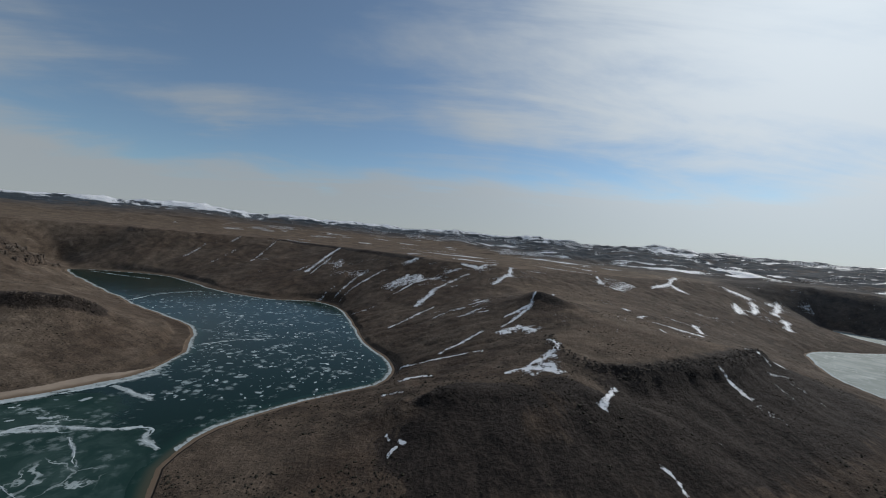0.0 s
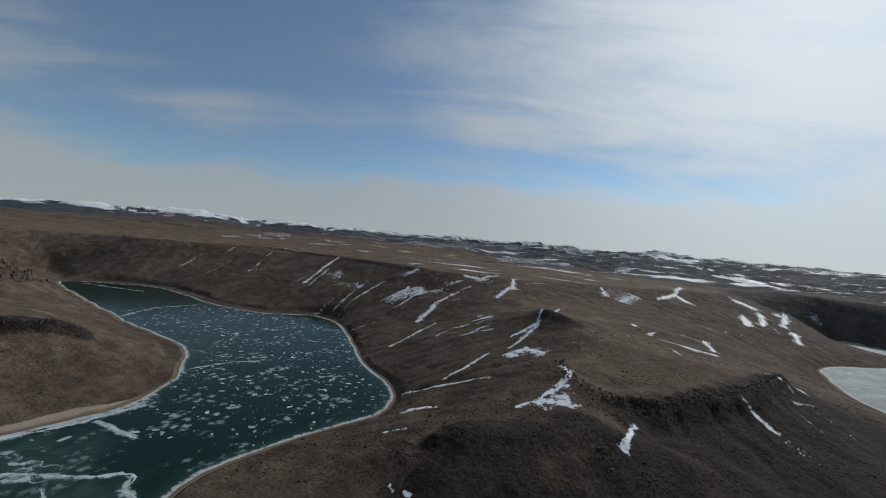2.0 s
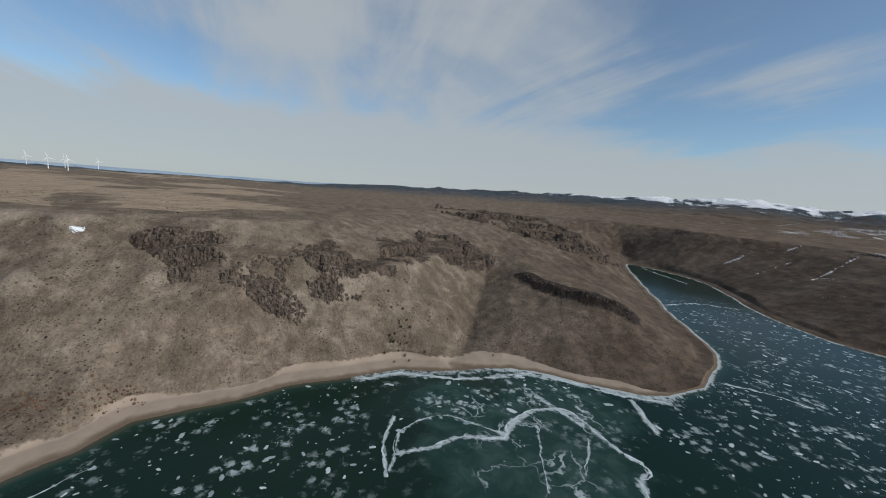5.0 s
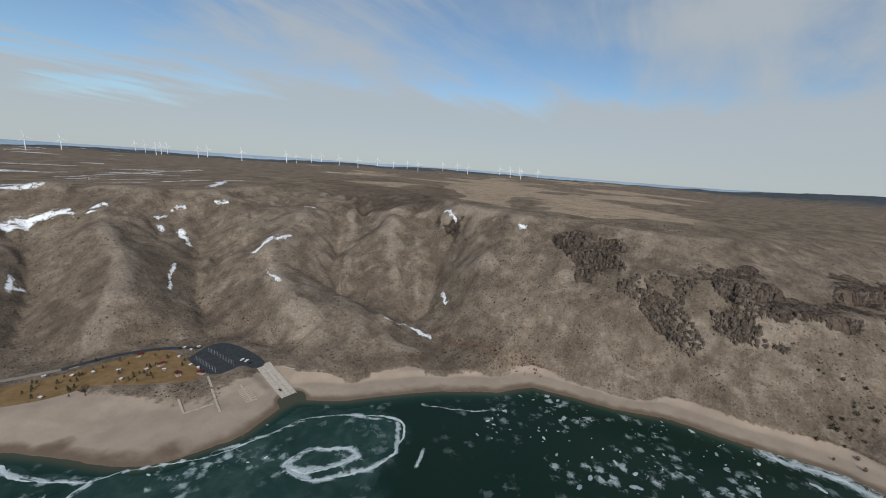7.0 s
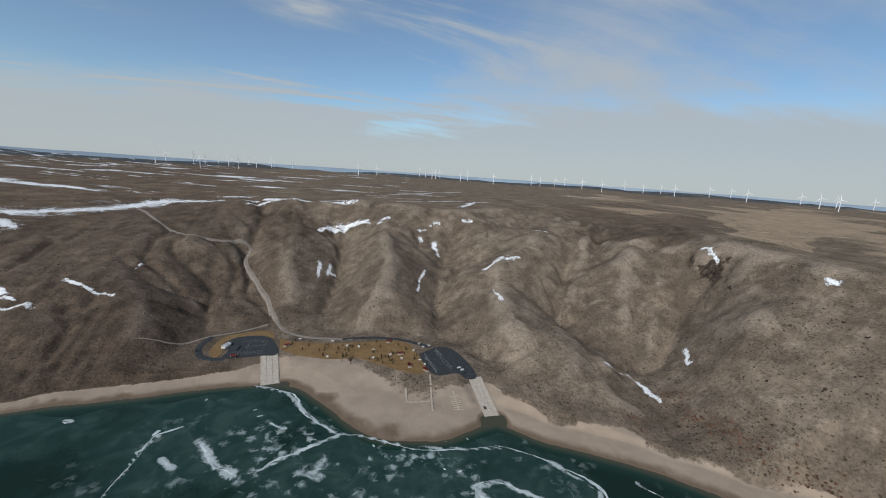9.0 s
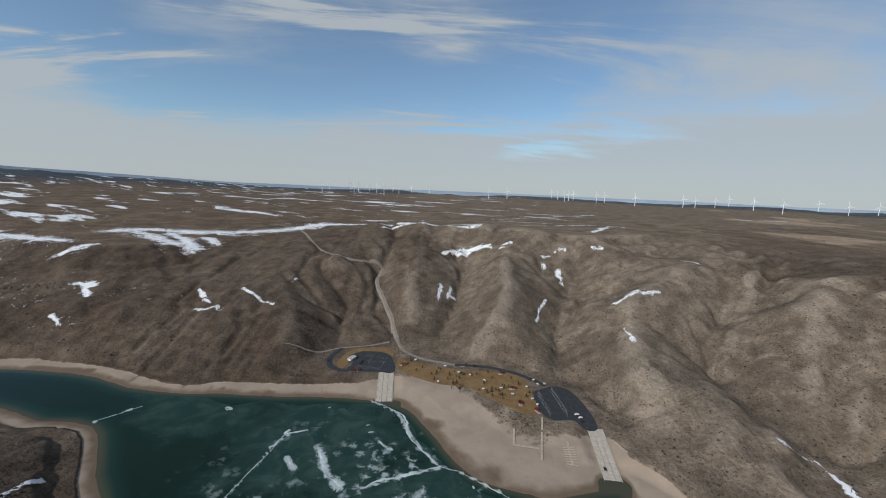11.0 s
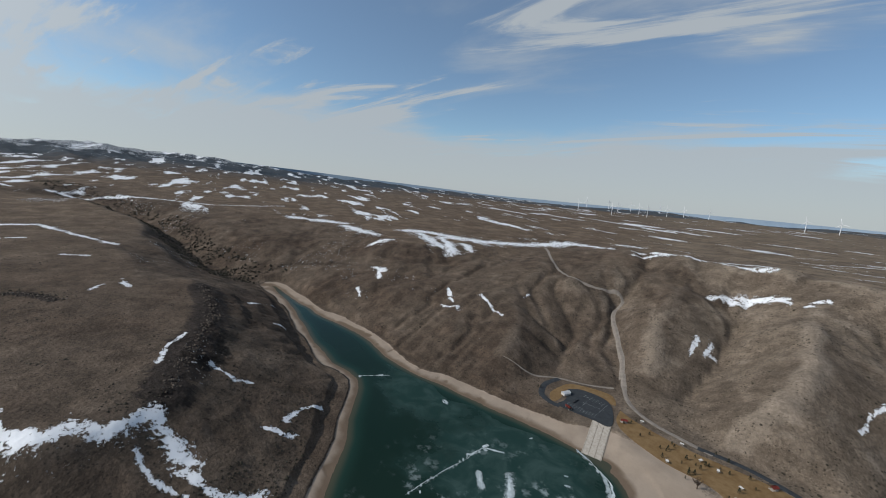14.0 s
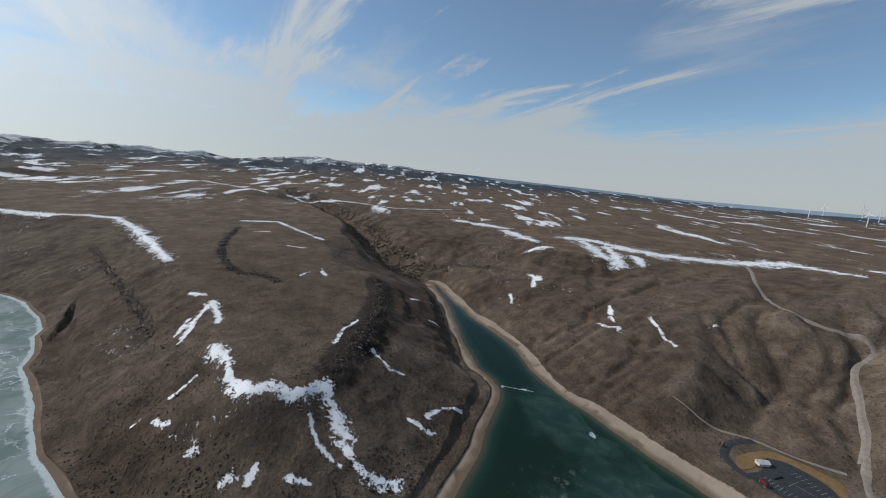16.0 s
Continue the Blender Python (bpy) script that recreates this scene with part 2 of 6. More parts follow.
def value_noise(x, y, seed=0):
    """Smooth noise between -1 and 1 at points one unit apart."""
    xi, yi = np.floor(x), np.floor(y)
    u, v = x - xi, y - yi
    u, v = u * u * u * (u * (u * 6 - 15) + 10), v * v * v * (v * (v * 6 - 15) + 10)

    def corner(a, b):
        h = (a.astype(np.int64) * 374761393 + b.astype(np.int64) * 668265263 + seed * 974634777) & 0x7FFFFFFF
        h = ((h ^ (h >> 13)) * 1274126177) & 0x7FFFFFFF
        return ((h ^ (h >> 16)) & 0xFFFF) / 32767.5 - 1.0

    a, b, c, d = corner(xi, yi), corner(xi + 1, yi), corner(xi, yi + 1), corner(xi + 1, yi + 1)
    return (a + (b - a) * u) + ((c + (d - c) * u) - (a + (b - a) * u)) * v


def fractal(x, y, size, octaves=4, seed=0, gain=0.5, ridged=False):
    total, weight, amount = 0.0, 0.0, 1.0
    for k in range(octaves):
        s = size / 2.03 ** k
        v = value_noise(x / s + 17.3 * k + seed * 3.1, y / s - 9.7 * k, seed + k)
        total = total + amount * (1 - 2 * np.abs(v) if ridged else v)
        weight += amount
        amount *= gain
    return total / weight


def fade(value, low, high):
    u = np.clip((value - low) / (high - low), 0, 1)
    return u * u * (3 - 2 * u)


def to_line(x, y, line, closed=False):
    """Distance from points to a line of two or three columns, and the share of the way along it."""
    pts = np.asarray(line, float)[:, :2]
    if closed:
        pts = np.vstack([pts, pts[:1]])
    best = np.full(x.shape, 1e12)
    along = np.zeros(x.shape)
    for k in range(len(pts) - 1):
        (ax, ay), (bx, by) = pts[k], pts[k + 1]
        dx, dy = bx - ax, by - ay
        u = np.clip(((x - ax) * dx + (y - ay) * dy) / (dx * dx + dy * dy), 0, 1)
        d = (x - ax - u * dx) ** 2 + (y - ay - u * dy) ** 2
        m = d < best
        best = np.where(m, d, best)
        along = np.where(m, k + u, along)
    return np.sqrt(best), along


def inside(x, y, ring):
    result = np.zeros(x.shape, bool)
    for (ax, ay), (bx, by) in zip(ring, np.roll(ring, -1, axis=0)):
        if ay != by:
            result ^= ((ay > y) != (by > y)) & (x < (bx - ax) * (y - ay) / (by - ay) + ax)
    return result


def smoothed(line, step=12.0):
    """A rounded line through the corners of another one."""
    p = np.asarray(line, float)
    p = np.vstack([2 * p[0] - p[1], p, 2 * p[-1] - p[-2]])
    out = []
    for k in range(1, len(p) - 2):
        n = max(2, int(np.hypot(*(p[k + 1] - p[k])[:2]) / step))
        for u in np.arange(n) / n:
            out.append(0.5 * (2 * p[k] + (p[k + 1] - p[k - 1]) * u + (2 * p[k - 1] - 5 * p[k] + 4 * p[k + 1] - p[k + 2]) * u ** 2
                              + (3 * p[k] - p[k - 1] - 3 * p[k + 1] + p[k + 2]) * u ** 3))
    out.append(p[-2])
    return np.array(out)


SHORE = smoothed(np.vstack([BANKS, BANKS[:1]]), 30.0)[:-1]
SHORE[:, 0] += 5 * value_noise(SHORE[:, 0] / 42.0, SHORE[:, 1] / 42.0, 5)
SHORE[:, 1] += 5 * value_noise(SHORE[:, 0] / 42.0, SHORE[:, 1] / 42.0, 6)
CENTRE = (-40.0, 20.0)


def far_height(x, y):
    """The plateau and the distant hills, up to the skyline."""
    dx, dy = x - CENTRE[0], y - CENTRE[1]
    r, turn = np.hypot(dx, dy), np.degrees(np.arctan2(-dx, dy)) % 360
    sky = np.interp(turn, [a for a, _ in SKYLINE], [b for _, b in SKYLINE])
    plain = np.interp(turn, [0, 60, 110, 170, 215, 250, 290, 330, 360], [138, 150, 172, 168, 140, 128, 122, 126, 138])
    rise = np.clip((r - 1700) / 2900.0, 0, 1)
    top = 248 + np.tan(np.radians(sky)) * 4600 - 28 * np.interp(turn, [75, 95, 235, 250], [0, 1, 1, 0])
    swell = fractal(x, y, 900.0, 4, 3) * (7 + 16 * rise) * np.clip((r - 700) / 900, 0, 1)
    hills = fractal(x, y, 420.0, 5, 11, 0.55, True) * np.clip((r - 2600) / 1600, 0, 1) * (12 + 34 * np.clip(sky + .1, 0, 1.4))
    broken = np.interp(turn, [275, 295, 345, 360], [0, 1, 1, 0]) * np.clip((r - 1900) / 500, 0, 1)
    hills = hills + fractal(x, y, 330.0, 5, 13, 0.55, True) * broken * 36
    return plain + (top - plain - 14) * rise ** 1.6 + swell + hills


# a grid of heights, relaxed between the lines as a taut skin
CELL, X0, Y0, NX, NY = 8.0, -2560.0, -2240.0, 640, 672
gx, gy = np.meshgrid(X0 + CELL * np.arange(NX), Y0 + CELL * np.arange(NY))


def relax():
    wet = inside(gx, gy, SHORE)
    fixed, known = np.zeros(gx.shape), np.zeros(gx.shape, bool)
    far = far_height(gx, gy)
    edge = np.hypot(gx - CENTRE[0], gy - CENTRE[1]) > 2150
    fixed[edge], known[edge] = far[edge], True
    for line in LINES:
        p = smoothed(line, 5.0)
        i, j = np.round((p[:, 0] - X0) / CELL).astype(int), np.round((p[:, 1] - Y0) / CELL).astype(int)
        ok = (i >= 0) & (i < NX) & (j >= 0) & (j < NY)
        fixed[j[ok], i[ok]], known[j[ok], i[ok]] = p[ok, 2], True
    fixed[wet], known[wet] = 0.0, True
    h = None
    for level in range(5, -1, -1):
        s = 2 ** level
        ny, nx = NY // s, NX // s
        k = known[:ny * s, :nx * s].reshape(ny, s, nx, s).sum((1, 3))
        f = (fixed * known)[:ny * s, :nx * s].reshape(ny, s, nx, s).sum((1, 3)) / np.maximum(k, 1)
        k = k > 0
        if h is None:
            h = np.where(k, f, 120.0)
        else:
            h = np.repeat(np.repeat(h, 2, 0), 2, 1)
            h = np.pad(h, ((0, ny - h.shape[0]), (0, nx - h.shape[1])), mode="edge") if h.shape != (ny, nx) else h
        for _ in range(260 if level > 2 else 90):
            q = np.pad(h, 1, mode="edge")
            h = np.where(k, f, 0.25 * (q[2:, 1:-1] + q[:-2, 1:-1] + q[1:-1, 2:] + q[1:-1, :-2]))
    return h, wet


def blur(h, times=1):
    for _ in range(times):
        q = np.pad(h, 1, mode="edge")
        h = (4 * h + q[2:, 1:-1] + q[:-2, 1:-1] + q[1:-1, 2:] + q[1:-1, :-2]) / 8
    return h


def carve(h, wet, depth):
    """Rain runs down the slopes and cuts gullies where it gathers."""
    flat = (h + 3.0 * fractal(gx, gy, 70.0, 4, 41, .7) * np.clip(slope * 5, .15, 1.2)).ravel()
    low, way = flat.copy(), np.arange(flat.size)
    index = np.arange(flat.size).reshape(h.shape)
    grid = flat.reshape(h.shape)
    steep = np.zeros(h.shape)
    target = index.copy()
    for dj, di in ((0, 1), (0, -1), (1, 0), (-1, 0), (1, 1), (1, -1), (-1, 1), (-1, -1)):
        near = np.roll(grid, (-dj, -di), (0, 1))
        drop = (grid - near) / math.hypot(dj, di)
        m = drop > steep
        steep, target = np.where(m, drop, steep), np.where(m, np.roll(index, (-dj, -di), (0, 1)), target)
    order = np.argsort(-flat, kind="stable").tolist()
    goal, area = target.ravel().tolist(), [1.0] * flat.size
    for k in order:
        g = goal[k]
        if g != k:
            area[g] += area[k]
    area = np.array(area).reshape(h.shape)
    cut = np.clip(np.log2(area) - 2.5, 0, 6) * np.clip(steep / 2.2, 0, 1) * depth * (.35 + .65 * fade(gy, -220, -340) * fade(gx, 520, 300))
    return np.where(wet, h, h - blur(cut, 1))


GRID, WET = relax()
SKIN = GRID.copy()
slope = np.hypot(*np.gradient(blur(GRID, 3), CELL))
rough = np.clip((slope - .06) * 5, 0, 1)
GRID = GRID + fractal(gx, gy, 150.0, 4, 21) * (1.0 + np.where((gx > -300) & (gy > 150) | (gx > 120) & (gy > -330), 2.6, np.where((gx < -380) & (gy > -330), 4.0, 7.0)) * rough) * ~WET
GRID = GRID + 5.0 * fractal(gx, gy, 380.0, 4, 23, .5) * np.clip((np.hypot(gx - CENTRE[0], gy - CENTRE[1]) - 1050) / 450, 0, 1) * ~WET
# spurs and draws run down to the water
away, along = to_line(gx, gy, SHORE, True)
bend = 62 * fractal(gx, gy, 150.0, 4, 25, .6)
draws = fractal(along * 30.0 + bend * 1.6, away * .30, 150.0, 2, 27, .45, True)
folds = fractal(along * 30.0 + bend * 1.2, away * .55, 62.0, 2, 29, .5, True)
south = fade(gy, -180, -330)
gentle = np.where((gx < -430) & (gy > 180) | (gx > 120) & (gy > -330) | (gy > 250), .18, np.where((gx < -380) & (gy < 200) & (gy > -260), .45, 1.0))
gentle = blur(gentle, 6)
GRID = GRID - (draws - .1) * (9 + 11 * south * fade(gx, 260, 20)) * gentle * rough * np.clip((away - 25) / 110, 0, 1) * ~WET
GRID = GRID - (folds - .1) * (2.6 + 2.6 * south * fade(gx, 260, 20)) * gentle * rough * np.clip((away - 35) / 60, 0, 1) * ~WET
GRID = blur(GRID, 2)
for depth in (1.1, .9):
    GRID = carve(GRID, WET, depth)
GRID = np.maximum(GRID, np.where(WET, -20, 0.5))


def sample(grid, x, y):
    u, v = np.clip((x - X0) / CELL, 0, NX - 1.001), np.clip((y - Y0) / CELL, 0, NY - 1.001)
    i, j = u.astype(int), v.astype(int)
    u, v = u - i, v - j
    return (grid[j, i] * (1 - u) + grid[j, i + 1] * u) * (1 - v) + (grid[j + 1, i] * (1 - u) + grid[j + 1, i + 1] * u) * v


# broken basalt cliffs on the western slope, as outlines in plan
CRAGS = ([(-651, -173), (-673, -133), (-649, -57), (-595, -47), (-598, -94), (-607, -121), (-627, -152)], [(-596, -121), (-605, -86), (-575, -76), (-577, -107)],
         [(-586, -52), (-603, -14), (-662, 43), (-608, 37), (-589, 24), (-553, 73), (-550, 41), (-565, -9), (-561, -44)],
         [(-658, 35), (-703, 96), (-649, 120), (-697, 205), (-633, 195), (-600, 100), (-611, 52)], [(-592, 53), (-596, 100), (-584, 133), (-568, 69)],
         [(-772, 174), (-839, 258), (-748, 291), (-670, 220), (-661, 188)], [(-899, 285), (-935, 398), (-819, 490), (-754, 336), (-761, 288)],
         [(-1240, 440), (-1190, 560), (-1130, 720), (-1060, 790), (-960, 840), (-880, 900), (-850, 810), (-900, 690), (-990, 600), (-1080, 500), (-1150, 420)])
LEDGE_EAST = [(1024, 244), (787, 162), (649, 114), (478, 60)]
LEDGE_SADDLE = [(1138, -47), (885, -12), (686, -29), (644, -75), (598, -99)]
LEDGE_TIP = [(586, -273), (480, -241), (434, -219), (328, -146), (295, -125)]
LEDGE_SOUTH = [(804, -478), (778, -547), (668, -599), (567, -611)]
ROCK_BANDS = (([(560, -310), (470, -278), (370, -220), (300, -170), (255, -150)], 34, .45), (LEDGE_EAST, 10, .7), (LEDGE_SADDLE, 12, .9), (LEDGE_TIP, 14, .9), (LEDGE_SOUTH, 9, .7),
              (KNOLL_WEST_EDGE, 20, .8), (BENCH_NORTH, 15, .85), (KNOLL_NORTH, 24, .45), (RIM_NORTH[3:11], 20, .75), (RIM_NORTH[:4], 40, .7))
STONE = np.maximum.reduce([np.clip(1.2 - to_line(gx, gy, smoothed(b, 20.0))[0] / w, 0, 1) * k for b, w, k in ROCK_BANDS])
for crag in CRAGS:
    STONE = np.maximum(STONE, inside(gx, gy, np.array(crag, float)) * 1.0)
STONE = blur(STONE, 2)
CRAG = blur(np.maximum.reduce([inside(gx, gy, np.array(c, float)) * 1.0 for c in CRAGS]), 3) * np.clip(.75 + 1.3 * fractal(gx, gy, 42.0, 3, 58), .2, 1)
STONE = STONE * np.clip(.85 + 1.7 * fractal(gx, gy, 48.0, 3, 57), .05, 1.2)

# dark rubble below the benches, and where it lies: foot lines and half widths
RUBBLE = (([(169, 334), (212, 335), (259, 352), (350, 395), (439, 440), (540, 515)], 62), ([(217, 402), (310, 430), (461, 518)], 46), ([(10, 370), (38, 385), (90, 374)], 26),
          ([(-15, 315), (26, 332), (54, 335)], 34), ([(10, 287), (65, 298), (134, 296)], 30), ([(130, 400), (145, 381)], 22), (LEDGE_TIP, 27), (KNOLL_WEST_EDGE, 20),
          (LEDGE_SADDLE, 9), ([(190, 725), (215, 700)], 16), (RIM_NORTH[:9], 30))
TALUS = blur(np.maximum.reduce([np.clip(1.3 - to_line(gx, gy, smoothed(b, 20.0))[0] / w, 0, 1) for b, w in RUBBLE]), 2)


def shore_distance(x, y):
    """Metres to the bank: more than nought on land, less on the water."""
    d = np.full(x.shape, 900.0)
    m = (np.abs(x) < 2200) & (y > -900) & (y < 2200)
    if m.any():
        xs, ys = x[m], y[m]
        dd = to_line(xs, ys, SHORE, True)[0]
        d[m] = np.where(inside(xs, ys, SHORE), -dd, dd)
    return d


def shore_run(x, y):
    """How far along the bank the nearest bit of it lies, in metres."""
    r = np.zeros(x.shape)
    m = (np.abs(x) < 2600) & (y > -2200) & (y < 3100)
    r[m] = sample(along * 30.0, x[m], y[m])
    return r


def land_height(x, y, d=None):
    """The ground's height at places given as arrays."""
    x, y = np.asarray(x, float), np.asarray(y, float)
    d = shore_distance(x, y) if d is None else d
    r = np.hypot(x - CENTRE[0], y - CENTRE[1])
    mix = np.clip((r - 1950) / 150, 0, 1)
    h = sample(GRID, x, y) * (1 - mix) + far_height(x, y) * mix
    st = sample(STONE, x, y)
    steep = np.clip((sample(slope, x, y) - .08) * 4, 0, 1) * (1 - mix)
    ribs = fractal(x, y, 26.0, 3, 51, .55, True)
    shelf = h / 19.0 + .35 * value_noise(x / 70, y / 70, 53)
    part_ = shelf - np.floor(shelf)
    h = h + st * .55 * 19.0 * (np.clip((part_ - .32) / .36, 0, 1) ** 2 * (3 - 2 * np.clip((part_ - .32) / .36, 0, 1)) - part_)
    h = h + st * (ribs * 4.0 + 1.5 * fractal(x, y, 9.0, 2, 61)) + fractal(x, y, 34.0, 3, 71) * (0.35 + 2.0 * steep)
    # the cliffs step down in benches
    shelf = h / 23.0 + .5 * value_noise(x / 80, y / 80, 54) + .16 * fractal(x, y, 17.0, 2, 55)
    part_ = shelf - np.floor(shelf)
    h = h + sample(CRAG, x, y) * 20.0 * (fade(part_, .38, .62) - part_)
    park = np.clip(1.25 - np.minimum(to_line(x, y, PARK_TERRACE)[0], to_line(x, y, PARK_BACK)[0]) / 45, 0, 1)
    h = h * (1 - park) + np.minimum(h, sample(SKIN, x, y)) * park
    level = np.where((x > -260) & (y > 200), 9.0, 30.0)
    beach = 0.10 * np.minimum(d, level) + 1.2 * np.maximum(d - level, 0) + 0.3 * fractal(x, y, 14.0, 2, 81)
    h = np.where(d > 0, np.minimum(np.maximum(h, 0.02 * np.maximum(d, 0)), np.maximum(beach, 0.03 * d)), np.maximum(0.22 * d, -9))
    return h

# ---------------------------------------------------------------- plan of the park, the drifts and the ice, in metres
DIRT_ROAD = [(340, -1092), (286, -990), (218, -857), (153, -790), (105, -783), (69, -802), (50, -793), (53, -746), (27, -676), (6, -621), (-4, -579)]
JUNCTION_ROAD = [(-3, -591), (-17, -546), (-33, -519), (-57, -501), (-87, -491), (-116, -483)]
TRACK_WEST = [(0, -554), (34, -537), (71, -525), (104, -500), (141, -491)]
LOOP_ROAD = [(-102, -486), (-144, -484), (-182, -470), (-204, -452), (-218, -438)]
LOT_LOOP = [(67, -525), (75, -499), (73, -481), (67, -466), (52, -457), (40, -456)]
LOT_A = [(47, -506), (29, -518), (-5, -510), (-20, -459), (4, -456), (42, -457), (40, -477)]
LOT_B = [(-196, -421), (-228, -437), (-246, -425), (-253, -385), (-250, -351), (-236, -349), (-229, -364), (-205, -364), (-196, -383)]
LAWN = [(-20, -502), (-44, -488), (-95, -474), (-181, -465), (-196, -421), (-196, -383), (-180, -372), (-140, -404), (-116, -425), (-77, -432), (-38,
        -453), (-22, -474)]
LAWN_A = [(59, -498), (47, -524), (1, -534), (-13, -511), (-5, -510), (29, -518), (47, -503), (46, -472), (52, -461), (61, -477)]
DOCK_L = [(-161, -350), (-157, -328), (-182, -323)]
DOCK_M = [(-195, -367), (-190, -347), (-189, -344), (-180, -307)]
DOCK_COMB = [(-212, -332), (-208, -302)]
DOCK_LOG = [(-260, -331), (-264, -313)]
TABLES = [(-46, -493), (-88, -478), (-106, -461), (-121, -455), (-139, -442), (-158, -424), (-135, -420), (-79, -434), (-170, -411), (-192, -402),
          (-191, -430), (-207, -438), (-216, -440), (-204, -449), (-195, -390)]
SHELTERS = [(-29, -478), (-172, -426), (-164, -465), (-176, -392), (-193, -378), (30, -458)]
TREES = [(-70, -454), (-74, -439), (-91, -443), (-79, -471), (-98, -429), (-96, -420), (-118, -486), (-129, -480), (-182, -463), (-192, -417), (-157,
         -408), (-150, -451), (-57, -472), (-182, -437), (-200, -452), (76, -482), (78, -478), (-40, -490), (-130, -459), (-94, -454)]
BARE_TREE = [(-106, -413)]
RESTROOM = [(44, -489)]
CARS = [(-236, -375), (-238, -369), (-238, -362), (29, -478), (28, -484)]
# drifts: from x, y to x, y, half width
SNOW_NORTH_0 = [(-994, 1480, -994, 1613, 2.3), (-968, 1639, -968, 1680, 2.4), (-923, 1675, -921, 1747, 2.4), (-859, 1436, -856, 1586, 2.1), (-722,
                1461, -750, 1723, 2.1), (-455, 1301, -449, 1488, 2.6), (-449, 1488, -428, 1601, 3.0), (-431, 1276, -423, 1474, 2.0), (-296, 1086,
                -274, 1147, 2.1), (-274, 1147, -251, 1229, 2.2), (-273, 1071, -235, 1157, 2.1), (-235, 1157, -181, 1232, 2.2), (-207, 919, -158, 947,
                2.0), (-348, 1080, -313, 1141, 2.2), (-112, 1271, -84, 1285, 4.9), (-135, 1095, -100, 1164, 2.1), (-132, 1009, -59, 1134, 2.0), (-52,
                906, -14, 1021, 2.9), (-14, 1021, 31, 1096, 3.2)]
SNOW_NORTH_1 = [(31, 1096, 80, 1135, 2.1), (66, 1223, 117, 1192, 3.9), (117, 1192, 181, 1280, 3.8), (141, 1033, 201, 1125, 2.6), (201, 1125, 223,
                1226, 2.9), (-94, 764, -10, 871, 2.0), (-5, 775, 26, 799, 2.0), (26, 799, 55, 806, 2.0), (78, 743, 96, 739, 2.0), (108, 632, 161, 692,
                2.0), (161, 692, 275, 925, 2.2), (120, 681, 175, 711, 2.0), (110, 602, 133, 621, 4.2), (133, 621, 148, 595, 4.4), (155, 510, 156, 484,
                2.7), (156, 484, 141, 467, 2.6), (141, 467, 109, 443, 2.0), (109, 443, 83, 433, 2.0), (111, 440, 134, 431, 3.7)]
SNOW_NORTH_2 = [(137, 438, 137, 423, 2.6), (10, 569, 39, 591, 2.0), (39, 591, 73, 620, 2.0), (-75, 575, 14, 547, 2.0), (14, 547, 66, 535, 2.0), (-38,
                484, -4, 480, 2.0), (-52, 424, -30, 422, 2.0), (163, 362, 172, 375, 2.0), (172, 375, 193, 401, 2.0), (-32, 312, -26, 318, 2.0), (-36,
                334, -33, 329, 2.0), (-23, 327, -20, 323, 2.0), (680, 1234, 792, 1332, 3.6), (792, 1332, 936, 1537, 4.0), (790, 1309, 794, 1265, 6.8),
                (1055, 1395, 1115, 1388, 6.7), (960, 1247, 895, 1140, 4.0), (1076, 1316, 968, 1176, 4.4), (1064, 1215, 1277, 1446, 4.1)]
SNOW_NORTH_3 = [(1047, 1160, 979, 1063, 4.0), (515, 1274, 491, 1179, 2.6), (422, 874, 422, 859, 2.5), (407, 777, 453, 837, 2.0), (590, 879, 539, 780,
                2.7), (443, 501, 475, 514, 2.1), (370, 637, 363, 607, 2.0), (194, 309, 198, 300, 2.0), (198, 300, 200, 290, 2.0)]
SNOW_EAST_0 = [(1423, 526, 1389, 466, 12.4), (1389, 466, 1351, 401, 12.0), (1355, 387, 1338, 318, 10.6), (1338, 318, 1298, 254, 10.4), (1298, 254,
                1130, 182, 10.9), (1130, 182, 955, 129, 9.6), (955, 129, 767, 74, 8.2), (570, 28, 556, 11, 3.0), (431, 27, 475, 15, 3.4), (475, 15,
                521, -5, 3.6), (521, -5, 445, -13, 4.3), (450, 34, 483, 23, 2.1), (379, -11, 340, -21, 6.0), (340, -21, 300, -27, 5.5), (300, -27,
                280, -42, 6.0), (280, -42, 283, -60, 5.7), (283, -60, 267, -74, 5.8), (267, -74, 273, -109, 4.6), (273, -109, 252, -114, 6.2)]
SNOW_EAST_1 = [(252, -114, 225, -113, 5.9), (225, -113, 206, -113, 4.6), (206, -113, 183, -123, 4.4), (183, -123, 170, -147, 4.1), (246, -88, 221,
                -91, 2.0), (221, -91, 196, -105, 2.0), (345, 6, 332, 28, 2.0), (217, -43, 206, -36, 2.0), (213, -18, 216, -25, 2.0), (198, -64, 189,
                -80, 2.0), (353, -135, 388, -157, 2.0), (388, -157, 409, -183, 2.0), (342, -183, 307, -191, 2.0), (307, -191, 300, -206, 2.0), (234,
                -208, 244, -233, 2.0), (244, -233, 241, -257, 2.0), (233, -185, 213, -202, 2.0), (541, -324, 558, -379, 2.0), (459, -320, 458, -340,
                2.0)]
